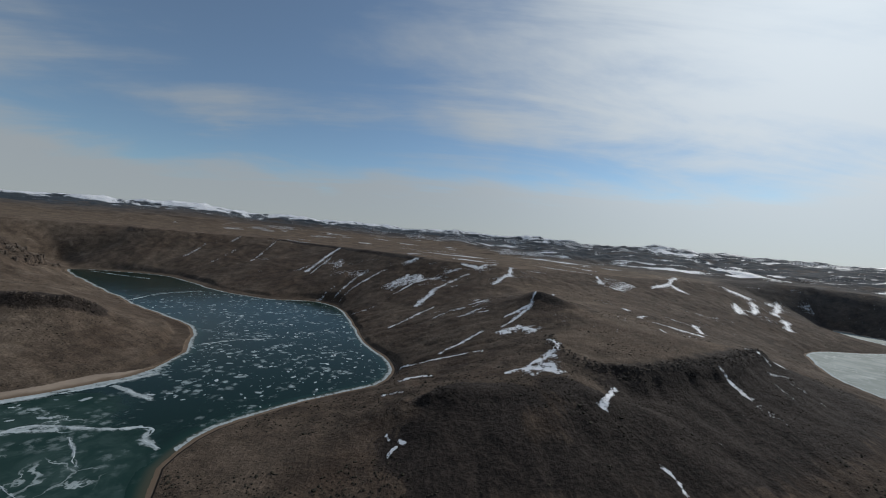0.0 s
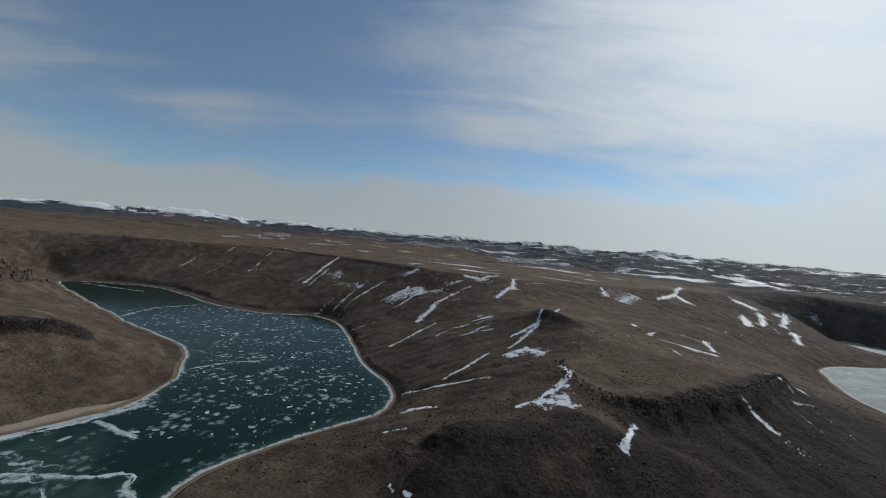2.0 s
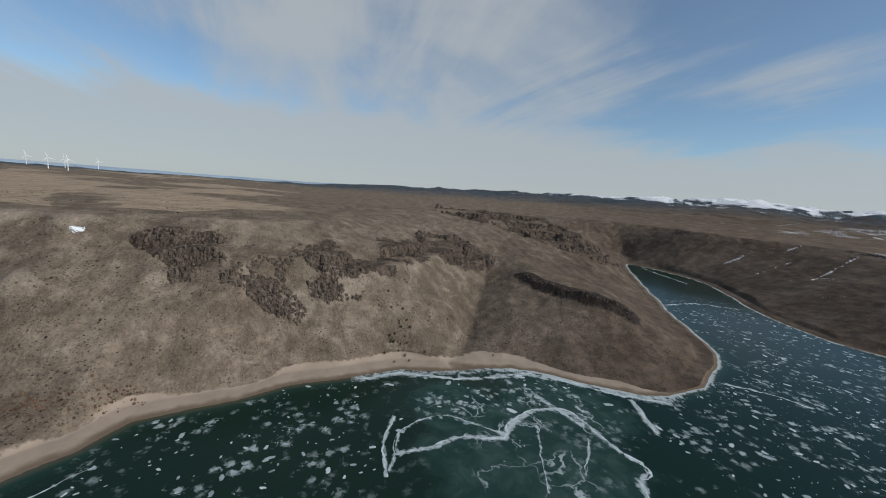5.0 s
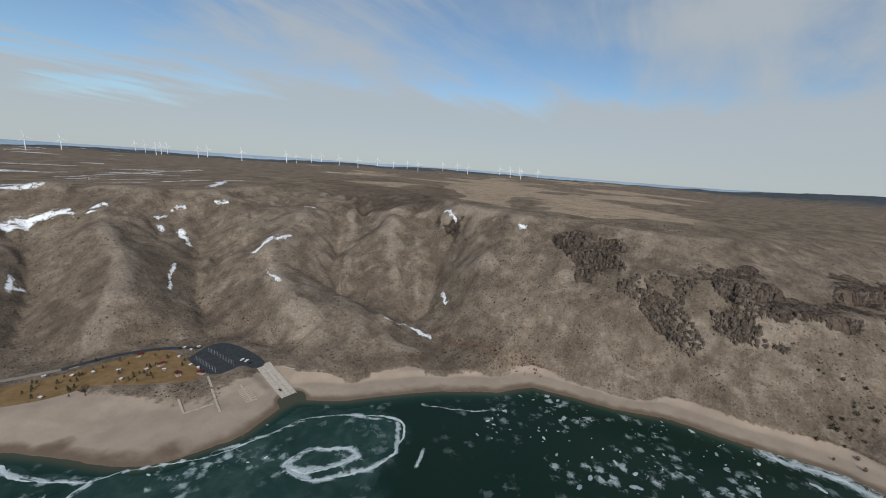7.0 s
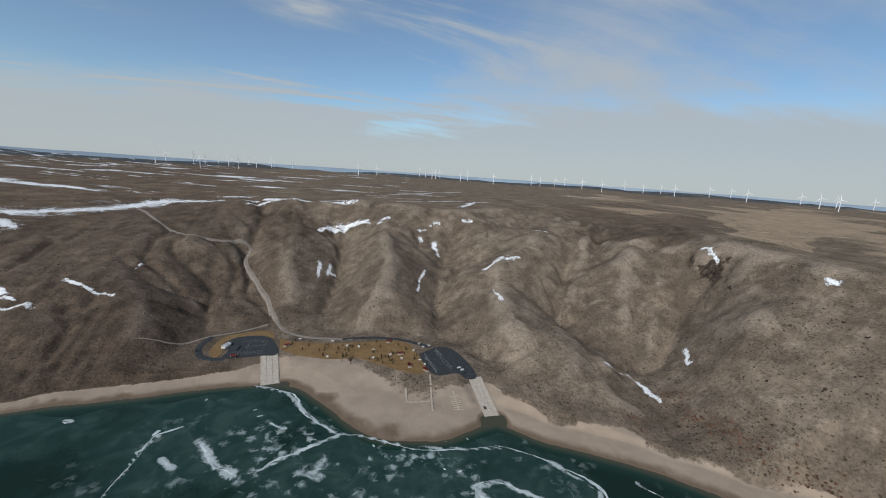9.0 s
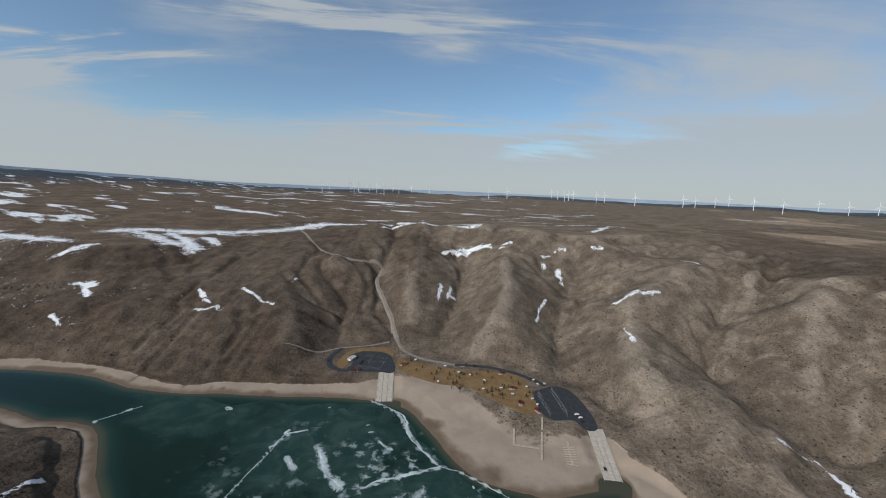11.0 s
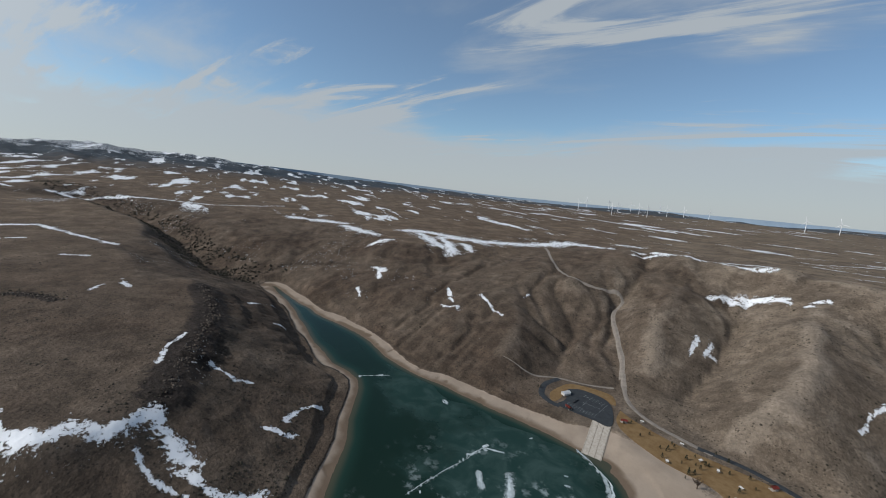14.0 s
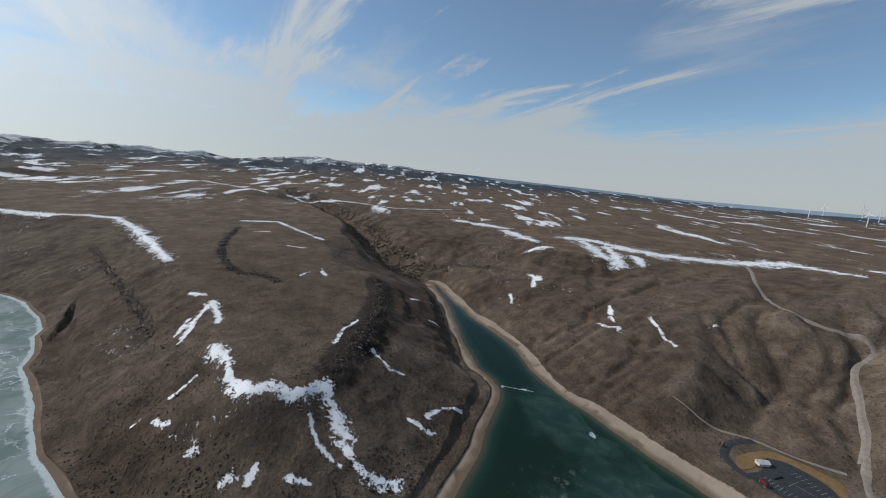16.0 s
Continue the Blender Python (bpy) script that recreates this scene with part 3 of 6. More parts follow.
SNOW_EAST_2 = [(1250, -64, 1232, -163, 6.0), (1232, -163, 1102, -200, 6.0), (1102, -200, 965, -243, 5.4), (1070, -83, 1072, -123, 3.7), (879, -147,
                851, -178, 3.1), (680, -186, 628, -184, 2.5), (633, -138, 655, -160, 2.0), (1950, -282, 1715, -474, 7.9), (1715, -474, 1449, -649,
                7.2), (1449, -649, 1383, -890, 5.3), (2465, 96, 2278, -14, 9.9), (2278, -14, 1988, -189, 9.1), (309, 39, 292, 24, 2.0), (318, 55, 320,
                51, 2.0), (254, 8, 253, 2, 2.0)]
SNOW_SOUTH_0 = [(1117, -756, 1019, -789, 5.5), (1019, -789, 914, -827, 5.2), (882, -802, 766, -776, 5.7), (766, -776, 713, -772, 5.2), (652, -705,
                627, -746, 4.6), (725, -903, 657, -946, 7.0), (657, -946, 568, -945, 6.9), (568, -945, 461, -964, 9.6), (461, -964, 372, -1078, 9.2),
                (372, -1078, 304, -1171, 8.2), (304, -1171, 196, -1141, 4.7), (196, -1141, 84, -1004, 4.5), (80, -985, -12, -975, 5.7), (-12, -975,
                -92, -961, 5.6), (-92, -952, -167, -915, 3.0), (673, -911, 501, -803, 6.1), (586, -912, 460, -798, 5.1), (483, -880, 431, -845, 4.0),
                (556, -624, 519, -621, 5.2)]
SNOW_SOUTH_1 = [(532, -619, 499, -582, 3.4), (313, -567, 275, -570, 3.1), (336, -618, 299, -583, 2.0), (267, -628, 224, -597, 2.0), (224, -597, 195,
                -586, 2.0), (200, -670, 194, -689, 2.0), (510, -535, 486, -521, 2.1), (-93, -690, -98, -720, 2.0), (-104, -842, -148, -853, 3.8),
                (-148, -853, -185, -832, 3.8), (-205, -811, -212, -803, 2.1), (73, -952, 21, -971, 3.9), (21, -971, -59, -978, 3.9), (-59, -978, -173,
                -1068, 3.9), (-81, -837, -123, -860, 3.4), (-123, -860, -185, -842, 3.5), (-295, -1293, -444, -1377, 4.4), (-444, -1377, -711, -1612,
                4.7), (-285, -1023, -512, -1076, 3.5)]
SNOW_SOUTH_2 = [(-433, -886, -540, -1046, 7.1), (-540, -1046, -572, -1043, 8.5), (-1363, -1676, -1605, -1685, 7.0), (-292, -784, -324, -792, 3.3),
                (-324, -792, -341, -789, 3.4), (-288, -763, -289, -753, 2.7), (-314, -744, -316, -718, 3.2), (-265, -638, -247, -607, 2.0), (-247,
                -607, -235, -572, 2.0), (-356, -564, -376, -570, 3.5), (-376, -570, -396, -582, 3.6), (-398, -569, -426, -575, 3.6), (-344, -510,
                -339, -487, 2.0), (-339, -487, -335, -457, 2.0), (-213, -821, -228, -818, 2.8), (-394, -778, -410, -767, 2.3), (-78, -714, -73, -668,
                2.0), (-412, -315, -446, -310, 2.0), (-446, -310, -438, -254, 2.0)]
SNOW_SOUTH_3 = [(-667, -405, -667, -393, 2.0), (-665, -395, -655, -371, 2.0), (-526, -301, -505, -279, 2.0), (-643, -230, -643, -222, 2.5), (-513,
                -677, -539, -658, 2.0), (-91, -695, -105, -696, 2.0)]
# streaks: from x, y to x, y, half width
ICE_WEST_0 = [(-338, 135, -337, 171, 2.4), (-337, 171, -348, 202, 2.4), (-348, 202, -336, 249, 2.5), (-336, 249, -357, 266, 2.6), (-357, 266, -374,
              310, 2.7), (-374, 310, -363, 347, 2.9), (-363, 347, -308, 351, 3.0), (-308, 351, -262, 360, 2.8), (-262, 360, -252, 340, 2.7), (-252,
              340, -230, 327, 2.5), (-317, 128, -332, 134, 1.3), (-332, 134, -364, 146, 1.3), (-364, 146, -384, 174, 1.4), (-384, 174, -384, 203,
              1.5), (-384, 203, -361, 231, 1.5), (-361, 231, -340, 254, 1.5), (-483, 119, -488, 174, 4.1), (-488, 174, -463, 238, 4.2), (-463, 238,
              -455, 293, 4.2)]
ICE_WEST_1 = [(-455, 293, -456, 342, 4.3), (-456, 342, -433, 379, 4.5), (-433, 379, -387, 434, 4.5), (-387, 434, -352, 490, 4.5), (-402, 327, -367,
              335, 4.1), (-367, 335, -334, 342, 3.9), (-365, 443, -305, 417, 2.6), (-382, 615, -343, 656, 2.3), (-343, 656, -302, 678, 2.3), (-394,
              147, -358, 129, 1.8), (-358, 129, -310, 124, 1.6), (-349, 295, -305, 272, 0.9), (-305, 272, -261, 251, 0.8), (-314, 334, -270, 295,
              0.9), (-722, 903, -728, 1010, 2.9), (-728, 1010, -666, 1100, 3.1), (-1160, 1285, -925, 1227, 3.3)]
ICE_SOUTH_0 = [(75, -436, 31, -422, 2.2), (31, -422, -35, -380, 2.2), (-35, -380, -48, -350, 2.2), (-48, -350, -76, -305, 2.2), (-76, -305, -103,
               -291, 1.5), (-103, -291, -147, -263, 1.5), (-147, -263, -197, -249, 1.5), (-197, -249, -234, -241, 1.5), (-234, -241, -266, -214, 1.5),
               (-266, -214, -285, -174, 2.9), (-285, -174, -254, -147, 2.9), (-254, -147, -224, -153, 2.9), (-184, -207, -209, -207, 3.4), (-209,
               -207, -231, -182, 3.4), (-231, -182, -230, -168, 3.4), (-230, -168, -212, -175, 3.4), (-212, -175, -189, -188, 3.4), (-189, -188, -184,
               -207, 3.4)]
ICE_SOUTH_1 = [(-182, -199, -189, -174, 2.8), (-189, -174, -224, -153, 2.8), (-84, -298, -48, -284, 3.2), (-48, -284, -15, -268, 3.2), (-322, -173,
               -344, -134, 1.7), (-344, -134, -375, -102, 1.7), (-271, -130, -254, -123, 2.2), (81, -316, 72, -335, 2.8), (72, -335, 57, -344, 2.8),
               (93, -235, 84, -290, 1.0), (84, -290, 78, -322, 1.0), (277, -341, 251, -374, 0.9), (36, -318, 21, -290, 4.4), (21, -290, 2, -269, 4.4),
               (159, -377, 150, -374, 4.5), (60, -300, 48, -288, 3.5), (-20, -330, -35, -318, 3.0)]
DRIFTS = SNOW_EAST_0 + SNOW_EAST_1 + SNOW_EAST_2 + [(*r[:4], r[4] * (1.9 if r[4] > 2.4 else 1.15)) for r in SNOW_NORTH_0 + SNOW_NORTH_1 + SNOW_NORTH_2 + SNOW_NORTH_3] + [(*r[:4], r[4] * (2.6 if r[1] < -690 and r[0] > 100 else 1.1)) for r in SNOW_SOUTH_0 + SNOW_SOUTH_1 + SNOW_SOUTH_2 + SNOW_SOUTH_3]
RIDGES = ICE_WEST_0 + ICE_WEST_1 + [(*r[:4], r[4] * .72) for r in ICE_SOUTH_0 + ICE_SOUTH_1]

WILLOWS = [(-453, -257), (-438, -215), (-444, -192), (-445, -174), (-381, -237), (-445, -157), (-460, -131), (-471, -111)]

PARK_LEVEL = 10.5
PARK_AREA = [(82, -470), (84, -512), (60, -535), (0, -545), (-60, -512), (-120, -494), (-190, -480), (-235, -448), (-258, -420), (-262, -370), (-258, -345),
             (-232, -343), (-222, -358), (-190, -362), (-150, -385), (-100, -418), (-50, -436), (-18, -450), (40, -450)]


def ramp_height(x, y, top, foot):
    """A boat ramp's slope from the middle of its top edge to its foot in the water."""
    (ax, ay), (bx, by) = top, foot
    u = np.clip(((x - ax) * (bx - ax) + (y - ay) * (by - ay)) / ((bx - ax) ** 2 + (by - ay) ** 2), 0, 1)
    return PARK_LEVEL - 0.1 + (-0.6 - PARK_LEVEL) * u


RAMP_LINES = (((-10, -456), (-15, -400), 10.0), ((-247, -351), (-241, -286), 8.0))      # top, foot, half width


def ground_height(x, y, d=None):
    """The land with the levelled park and the ramps' beds."""
    x, y = np.asarray(x, float), np.asarray(y, float)
    h = land_height(x, y, d)
    m = (np.abs(x + 90) < 260) & (np.abs(y + 410) < 200)
    if m.any():
        xs, ys, hs = x[m], y[m], h[m]
        far = np.where(inside(xs, ys, np.array(PARK_AREA, float)), 0.0, to_line(xs, ys, PARK_AREA, True)[0])
        w = np.clip(1 - far / 36.0, 0, 1)
        w = w * w * (3 - 2 * w)
        hs = hs * (1 - w) + (PARK_LEVEL - 0.25) * w
        for top, foot, half in RAMP_LINES:
            k = np.clip(1 - (to_line(xs, ys, [top, foot])[0] - half) / 14.0, 0, 1)
            k = k * k * (3 - 2 * k)
            hs = hs * (1 - k) + (ramp_height(xs, ys, top, foot) - 0.35) * k
        h[m] = hs
    return h

# ---------------------------------------------------------------- materials
class Nodes:
    """Short hand for building a material's nodes."""

    def __init__(self, name):
        self.material = bpy.data.materials.new(name)
        self.material.use_nodes = True
        self.tree = self.material.node_tree
        self.bsdf = self.tree.nodes["Principled BSDF"]
        self.place = self.tree.nodes.new("ShaderNodeNewGeometry").outputs["Position"]

    def link(self, value, socket):
        if isinstance(value, (int, float)):
            socket.default_value = value
        elif isinstance(value, tuple):
            socket.default_value = (*value, 1) if len(socket.default_value) == 4 and len(value) == 3 else value
        else:
            self.tree.links.new(value, socket)

    def noise(self, metres, detail=4.0, rough=0.55, stretch=(1, 1, 1), warp=0.0, turn=0.0):
        m = self.tree.nodes.new("ShaderNodeMapping")
        m.inputs["Scale"].default_value = tuple(s / metres for s in stretch)
        m.inputs["Rotation"].default_value = (0, 0, radians(turn))
        self.link(self.place, m.inputs["Vector"])
        n = self.tree.nodes.new("ShaderNodeTexNoise")
        n.inputs["Scale"].default_value, n.inputs["Detail"].default_value = 1.0, detail
        n.inputs["Roughness"].default_value, n.inputs["Distortion"].default_value = rough, warp
        self.link(m.outputs[0], n.inputs["Vector"])
        return n.outputs["Fac"]

    def streaks(self, across, down, detail=4.0):
        """Noise drawn out down the slopes, towards the water."""
        c = self.tree.nodes.new("ShaderNodeCombineXYZ")
        self.link(self.maths("MULTIPLY", self.attribute("run"), 1 / across), c.inputs["X"])
        self.link(self.maths("MULTIPLY", self.attribute("down"), 1 / down), c.inputs["Y"])
        n = self.tree.nodes.new("ShaderNodeTexNoise")
        n.inputs["Scale"].default_value, n.inputs["Detail"].default_value = 1.0, detail
        n.inputs["Roughness"].default_value, n.inputs["Distortion"].default_value = .64, .9
        self.link(c.outputs[0], n.inputs["Vector"])
        return n.outputs["Fac"]

    def cells(self, metres, random=1.0):
        m = self.tree.nodes.new("ShaderNodeMapping")
        m.inputs["Scale"].default_value = (1 / metres,) * 3
        self.link(self.place, m.inputs["Vector"])
        n = self.tree.nodes.new("ShaderNodeTexVoronoi")
        n.inputs["Scale"].default_value, n.inputs["Randomness"].default_value = 1.0, random
        self.link(m.outputs[0], n.inputs["Vector"])
        return n.outputs["Distance"]

    def attribute(self, name):
        n = self.tree.nodes.new("ShaderNodeAttribute")
        n.attribute_name = name
        return n.outputs["Fac"]

    def island(self):
        return self.tree.nodes.new("ShaderNodeNewGeometry").outputs["Random Per Island"]

    def each(self):
        return self.tree.nodes.new("ShaderNodeObjectInfo").outputs["Random"]

    def maths(self, op, a, b=0.0, c=0.0):
        n = self.tree.nodes.new("ShaderNodeMath")
        n.operation = op
        for value, socket in zip((a, b, c), n.inputs):
            self.link(value, socket)
        return n.outputs[0]

    def step(self, value, low, high, a=0.0, b=1.0):
        n = self.tree.nodes.new("ShaderNodeMapRange")
        n.interpolation_type = "SMOOTHSTEP"
        for key, v in (("Value", value), ("From Min", low), ("From Max", high), ("To Min", a), ("To Max", b)):
            self.link(v, n.inputs[key])
        return n.outputs[0]

    def mix(self, share, a, b, way="MIX"):
        n = self.tree.nodes.new("ShaderNodeMix")
        n.data_type, n.blend_type = "RGBA", way
        self.link(share, n.inputs["Factor"])
        self.link(a, n.inputs[6])
        self.link(b, n.inputs[7])
        return n.outputs[2]

    def bump(self, height, metres, strength=0.6):
        n = self.tree.nodes.new("ShaderNodeBump")
        n.inputs["Strength"].default_value, n.inputs["Distance"].default_value = strength, metres
        self.link(height, n.inputs["Height"])
        self.link(n.outputs[0], self.bsdf.inputs["Normal"])

    def done(self, colour, rough=0.9, metal=0.0, spec=0.3):
        self.link(colour, self.bsdf.inputs["Base Color"])
        self.link(rough, self.bsdf.inputs["Roughness"])
        self.link(metal, self.bsdf.inputs["Metallic"])
        self.link(spec, self.bsdf.inputs["Specular IOR Level"])
        return self.material


def ground_material():
    k = Nodes("sagebrush_ground")
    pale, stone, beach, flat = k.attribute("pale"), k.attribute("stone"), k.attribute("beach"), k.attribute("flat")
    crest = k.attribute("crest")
    snow, field, lap = k.attribute("snow"), k.attribute("field"), k.attribute("lap")
    big, mid, fine, grit = k.noise(130, 5), k.noise(22, 6, .6), k.noise(4.0, 6, .65), k.noise(1.1, 3, .7)
    dark = k.mix(k.step(mid, .30, .74), (.038, .0268, .0198), (.082, .0565, .0405))
    light = k.mix(k.step(mid, .30, .74), (.124, .098, .074), (.215, .172, .132))
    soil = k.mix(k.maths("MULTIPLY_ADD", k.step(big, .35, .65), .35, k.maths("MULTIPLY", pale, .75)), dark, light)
    scree = k.streaks(9, 75, 6)
    slopes = k.maths("MULTIPLY", k.maths("MULTIPLY_ADD", k.step(flat, .0, .35), -1.0, 1.0), k.attribute("even"))
    soil = k.mix(k.maths("MULTIPLY", k.step(scree, .55, .76, 0, .26), slopes), soil, (.165, .130, .100))
    soil = k.mix(k.maths("MULTIPLY", k.step(k.streaks(14, 60, 5), .56, .74, 0, .26), slopes), soil, (.036, .029, .024))
    # dry grass on the level ground, bare pale ash in patches, relief light painted onto spur crests
    grass = k.mix(k.step(k.noise(60, 5, .6, (1, 1.8, 1)), .35, .68), (.118, .088, .062), (.212, .162, .114))
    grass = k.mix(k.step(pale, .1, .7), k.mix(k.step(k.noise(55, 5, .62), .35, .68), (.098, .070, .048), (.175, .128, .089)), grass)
    soil = k.mix(k.maths("MULTIPLY", flat, .85), soil, grass)
    ash_relief = k.maths("MULTIPLY", k.step(k.noise(44, 7, .62, warp=.6), .55, .70), k.maths("MULTIPLY_ADD", pale, .7, .06))
    ash_relief = k.maths("MAXIMUM", ash_relief, k.maths("MULTIPLY", k.step(k.maths("MULTIPLY_ADD", k.noise(17, 6, .65), .9, crest), .62, 1.10), k.maths("MULTIPLY_ADD", pale, .62, .14)))
    soil = k.mix(ash_relief, soil, (.270, .222, .176))
    soil = k.mix(k.step(k.maths("MULTIPLY_ADD", k.noise(70, 4, .5), .4, field), .58, .82, 0, .85), soil,
                 k.mix(k.step(k.noise(60, 6, .6), .35, .65), (.32, .240, .165), (.39, .295, .205)))
    # dark juniper woods on the far hills, distance haze painted in as a blue tint
    soil = k.mix(k.maths("MULTIPLY", k.attribute("woods_haze"), k.step(k.noise(120, 6, .65), .30, .55, .35, 1)), soil, (.050, .064, .078))
    # sagebrush and bunch grass as dark and light specks
    tuft = k.step(k.maths("ADD", k.cells(3.1), k.maths("MULTIPLY_ADD", k.noise(1.6, 3, .7), .5, -.25)), .12, .40, 1, 0)
    soil = k.mix(k.maths("MULTIPLY", tuft, k.step(k.noise(12, 6, .72), .46, .58, 0, .80)), soil, (.024, .021, .016))
    clump = k.step(k.cells(7.5), .10, .26, 1, 0)
    soil = k.mix(k.maths("MULTIPLY", clump, k.step(k.noise(30, 5, .65), .48, .62, 0, .85)), soil, (.018, .017, .013))
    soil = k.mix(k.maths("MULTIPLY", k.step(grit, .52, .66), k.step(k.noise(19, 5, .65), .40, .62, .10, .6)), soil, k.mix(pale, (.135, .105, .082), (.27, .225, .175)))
    # basalt in bands, talus below it
    seam = k.maths("MULTIPLY_ADD", k.streaks(4.5, 15, 5), .5, k.maths("MULTIPLY", k.noise(4, 6, .68, (1, 1, .7)), .5))
    rock = k.mix(k.step(seam, .38, .58), (.022, .017, .015), (.118, .090, .070))
    bare = k.step(k.maths("ADD", stone, k.maths("MULTIPLY_ADD", k.noise(7, 7, .72, (1, 1, .5)), 1.3, k.maths("MULTIPLY_ADD", k.streaks(7, 40, 5), 1.2, -1.25))), .42, .58)
    soil = k.mix(bare, soil, rock)
    # dark rubble spills down in fans
    spill = k.maths("MULTIPLY_ADD", k.streaks(8, 70, 6), 1.3, k.maths("MULTIPLY_ADD", k.noise(14, 6, .65), .6, -.95))
    soil = k.mix(k.step(k.maths("ADD", k.attribute("talus"), spill), .28, .60, 0, .88), soil, k.mix(k.step(fine, .4, .6), (.017, .014, .013), (.036, .029, .025)))
    # grain of stones, tussocks and bare earth
    grain = k.maths("MULTIPLY_ADD", k.noise(2.6, 8, .78), 1.05, k.maths("MULTIPLY_ADD", k.noise(9, 6, .7), .8, .075))
    soil = k.mix(1.0, soil, grain, "MULTIPLY")
    soil = k.mix(1.0, soil, k.step(k.noise(3.4, 7, .74), .40, .60, .86, 1.12), "MULTIPLY")
    soil = k.mix(1.0, soil, k.maths("MULTIPLY_ADD", k.noise(46, 6, .62, warp=.5), 1.15, .42), "MULTIPLY")
    soil = k.mix(1.0, soil, (1.01, 1.0, .98), "MULTIPLY")
    # drawdown beach: sand, a damp edge, stony top
    sand = k.mix(k.step(k.noise(26, 5, .6), .3, .7), (.275, .220, .170), (.335, .270, .210))
    sand = k.mix(k.step(k.cells(2.2), .1, .35, .14, 0), sand, (.16, .13, .11))
    damp = k.step(k.maths("MULTIPLY_ADD", k.noise(18, 4), 1.2, lap), .9, 1.9, 1, 0)
    sand = k.mix(k.maths("MULTIPLY", damp, .8), sand, (.115, .078, .050))
    soil = k.mix(k.step(k.maths("MULTIPLY_ADD", k.noise(7, 6, .68), .42, beach), .60, .70), soil, sand)
    # snow lies in drifts with ragged, thinning edges
    rag = k.maths("MULTIPLY_ADD", k.noise(8, 9, .76, warp=.3), 3.6, k.maths("MULTIPLY_ADD", k.noise(2.0, 4, .75), 1.5, -2.55))
    lie = k.step(k.maths("MULTIPLY", k.maths("ADD", snow, k.maths("MULTIPLY", rag, .78)), k.step(snow, .02, .22)), .60, .65)
    soil = k.mix(lie, soil, k.mix(mid, (.74, .76, .78), (.86, .87, .88)))
    relief = k.maths("MULTIPLY_ADD", k.maths("ADD", fine, k.maths("MULTIPLY", k.maths("MULTIPLY", k.streaks(15, 55, 5), .35), slopes)), 1.0, k.maths("MULTIPLY_ADD", k.maths("MULTIPLY", seam, bare), 2.2, k.maths("MULTIPLY", mid, 1.6)))
    k.bump(k.maths("MULTIPLY", relief, k.maths("MULTIPLY", k.maths("MULTIPLY_ADD", lie, -.75, 1.0), k.maths("MULTIPLY_ADD", k.step(beach, .2, .6), -.8, 1.0))), 1.7, 1.0)
    return k.done(soil, k.step(lie, 0, 1, .95, .6), 0.0, .12)


def water_material():
    k = Nodes("lake_water")
    sheet, frost, shallow = k.attribute("sheet"), k.attribute("frost"), k.attribute("shallow")
    deep = k.mix(k.noise(160, 3), (.006, .019, .014), (.009, .025, .018))
    deep = k.mix(k.maths("MULTIPLY", k.step(shallow, .25, 1.0), .7), deep, (.018, .052, .040))
    deep = k.mix(k.step(shallow, .66, 1.0, 0, .75), deep, (.075, .068, .045))
    # thin grey ice with cloudy patches, white rime where it has been pushed together
    cloudy = k.noise(26, 6, .62, warp=.6)
    plate = k.mix(k.step(cloudy, .38, .7), (.016, .041, .036), (.038, .070, .063))
    pale = k.mix(k.step(k.noise(48, 6, .6, (1, 1, 1), .8), .35, .68), (.110, .160, .150), (.215, .265, .255))
    plate = k.mix(k.step(sheet, .55, .95), plate, pale)
    lie = k.step(k.maths("MULTIPLY_ADD", k.noise(40, 5, .6), .5, sheet), .42, .62)
    cover = k.mix(lie, deep, plate)
    web = k.tree.nodes.new("ShaderNodeTexVoronoi")
    web.feature = "DISTANCE_TO_EDGE"
    web.inputs["Scale"].default_value = 1 / 38
    warp = k.tree.nodes.new("ShaderNodeVectorMath")
    warp.operation = "ADD"
    k.link(k.place, warp.inputs[0])
    shift = k.tree.nodes.new("ShaderNodeCombineXYZ")
    k.link(k.maths("MULTIPLY_ADD", k.noise(22, 4), 46, -23), shift.inputs["X"])
    k.link(k.maths("MULTIPLY_ADD", k.noise(27, 4, turn=50), 46, -23), shift.inputs["Y"])
    k.link(shift.outputs[0], warp.inputs[1])
    k.link(warp.outputs[0], web.inputs["Vector"])
    crack = k.maths("MULTIPLY", k.step(web.outputs["Distance"], .004, .024, .8, 0), k.step(sheet, .44, .52))
    cover = k.mix(k.maths("MULTIPLY", crack, k.step(k.noise(60, 2), .42, .58)), cover, (.42, .48, .48))
    rime = k.step(k.maths("ADD", frost, k.maths("MULTIPLY_ADD", k.noise(9, 8, .74, warp=.7), 2.0, -1.0)), .46, .85)
    cover = k.mix(k.maths("MULTIPLY", rime, .75), cover, (.50, .56, .57))
    # feathery patches of slush and young floes
    slush = k.maths("MULTIPLY", k.maths("MULTIPLY", k.step(k.maths("ADD", k.cells(12.5), k.maths("MULTIPLY_ADD", k.noise(5.5, 6, .62, warp=.6), 1.5, -.75)), .10, .46, 1, 0), k.step(k.noise(48, 4, .6), .46, .60)), k.attribute("floes"))
    cover = k.mix(k.maths("MULTIPLY", slush, .72), cover, (.46, .54, .54))
    k.bump(k.maths("MULTIPLY_ADD", k.noise(1.6, 3), .4, k.maths("MULTIPLY", k.noise(.5, 2), .2)), .05, .10)
    return k.done(cover, k.maths("MAXIMUM", k.step(lie, 0, 1, .16, .60), k.step(rime, 0, 1, .16, .8)), 0.0, k.step(lie, 0, 1, .07, .05))


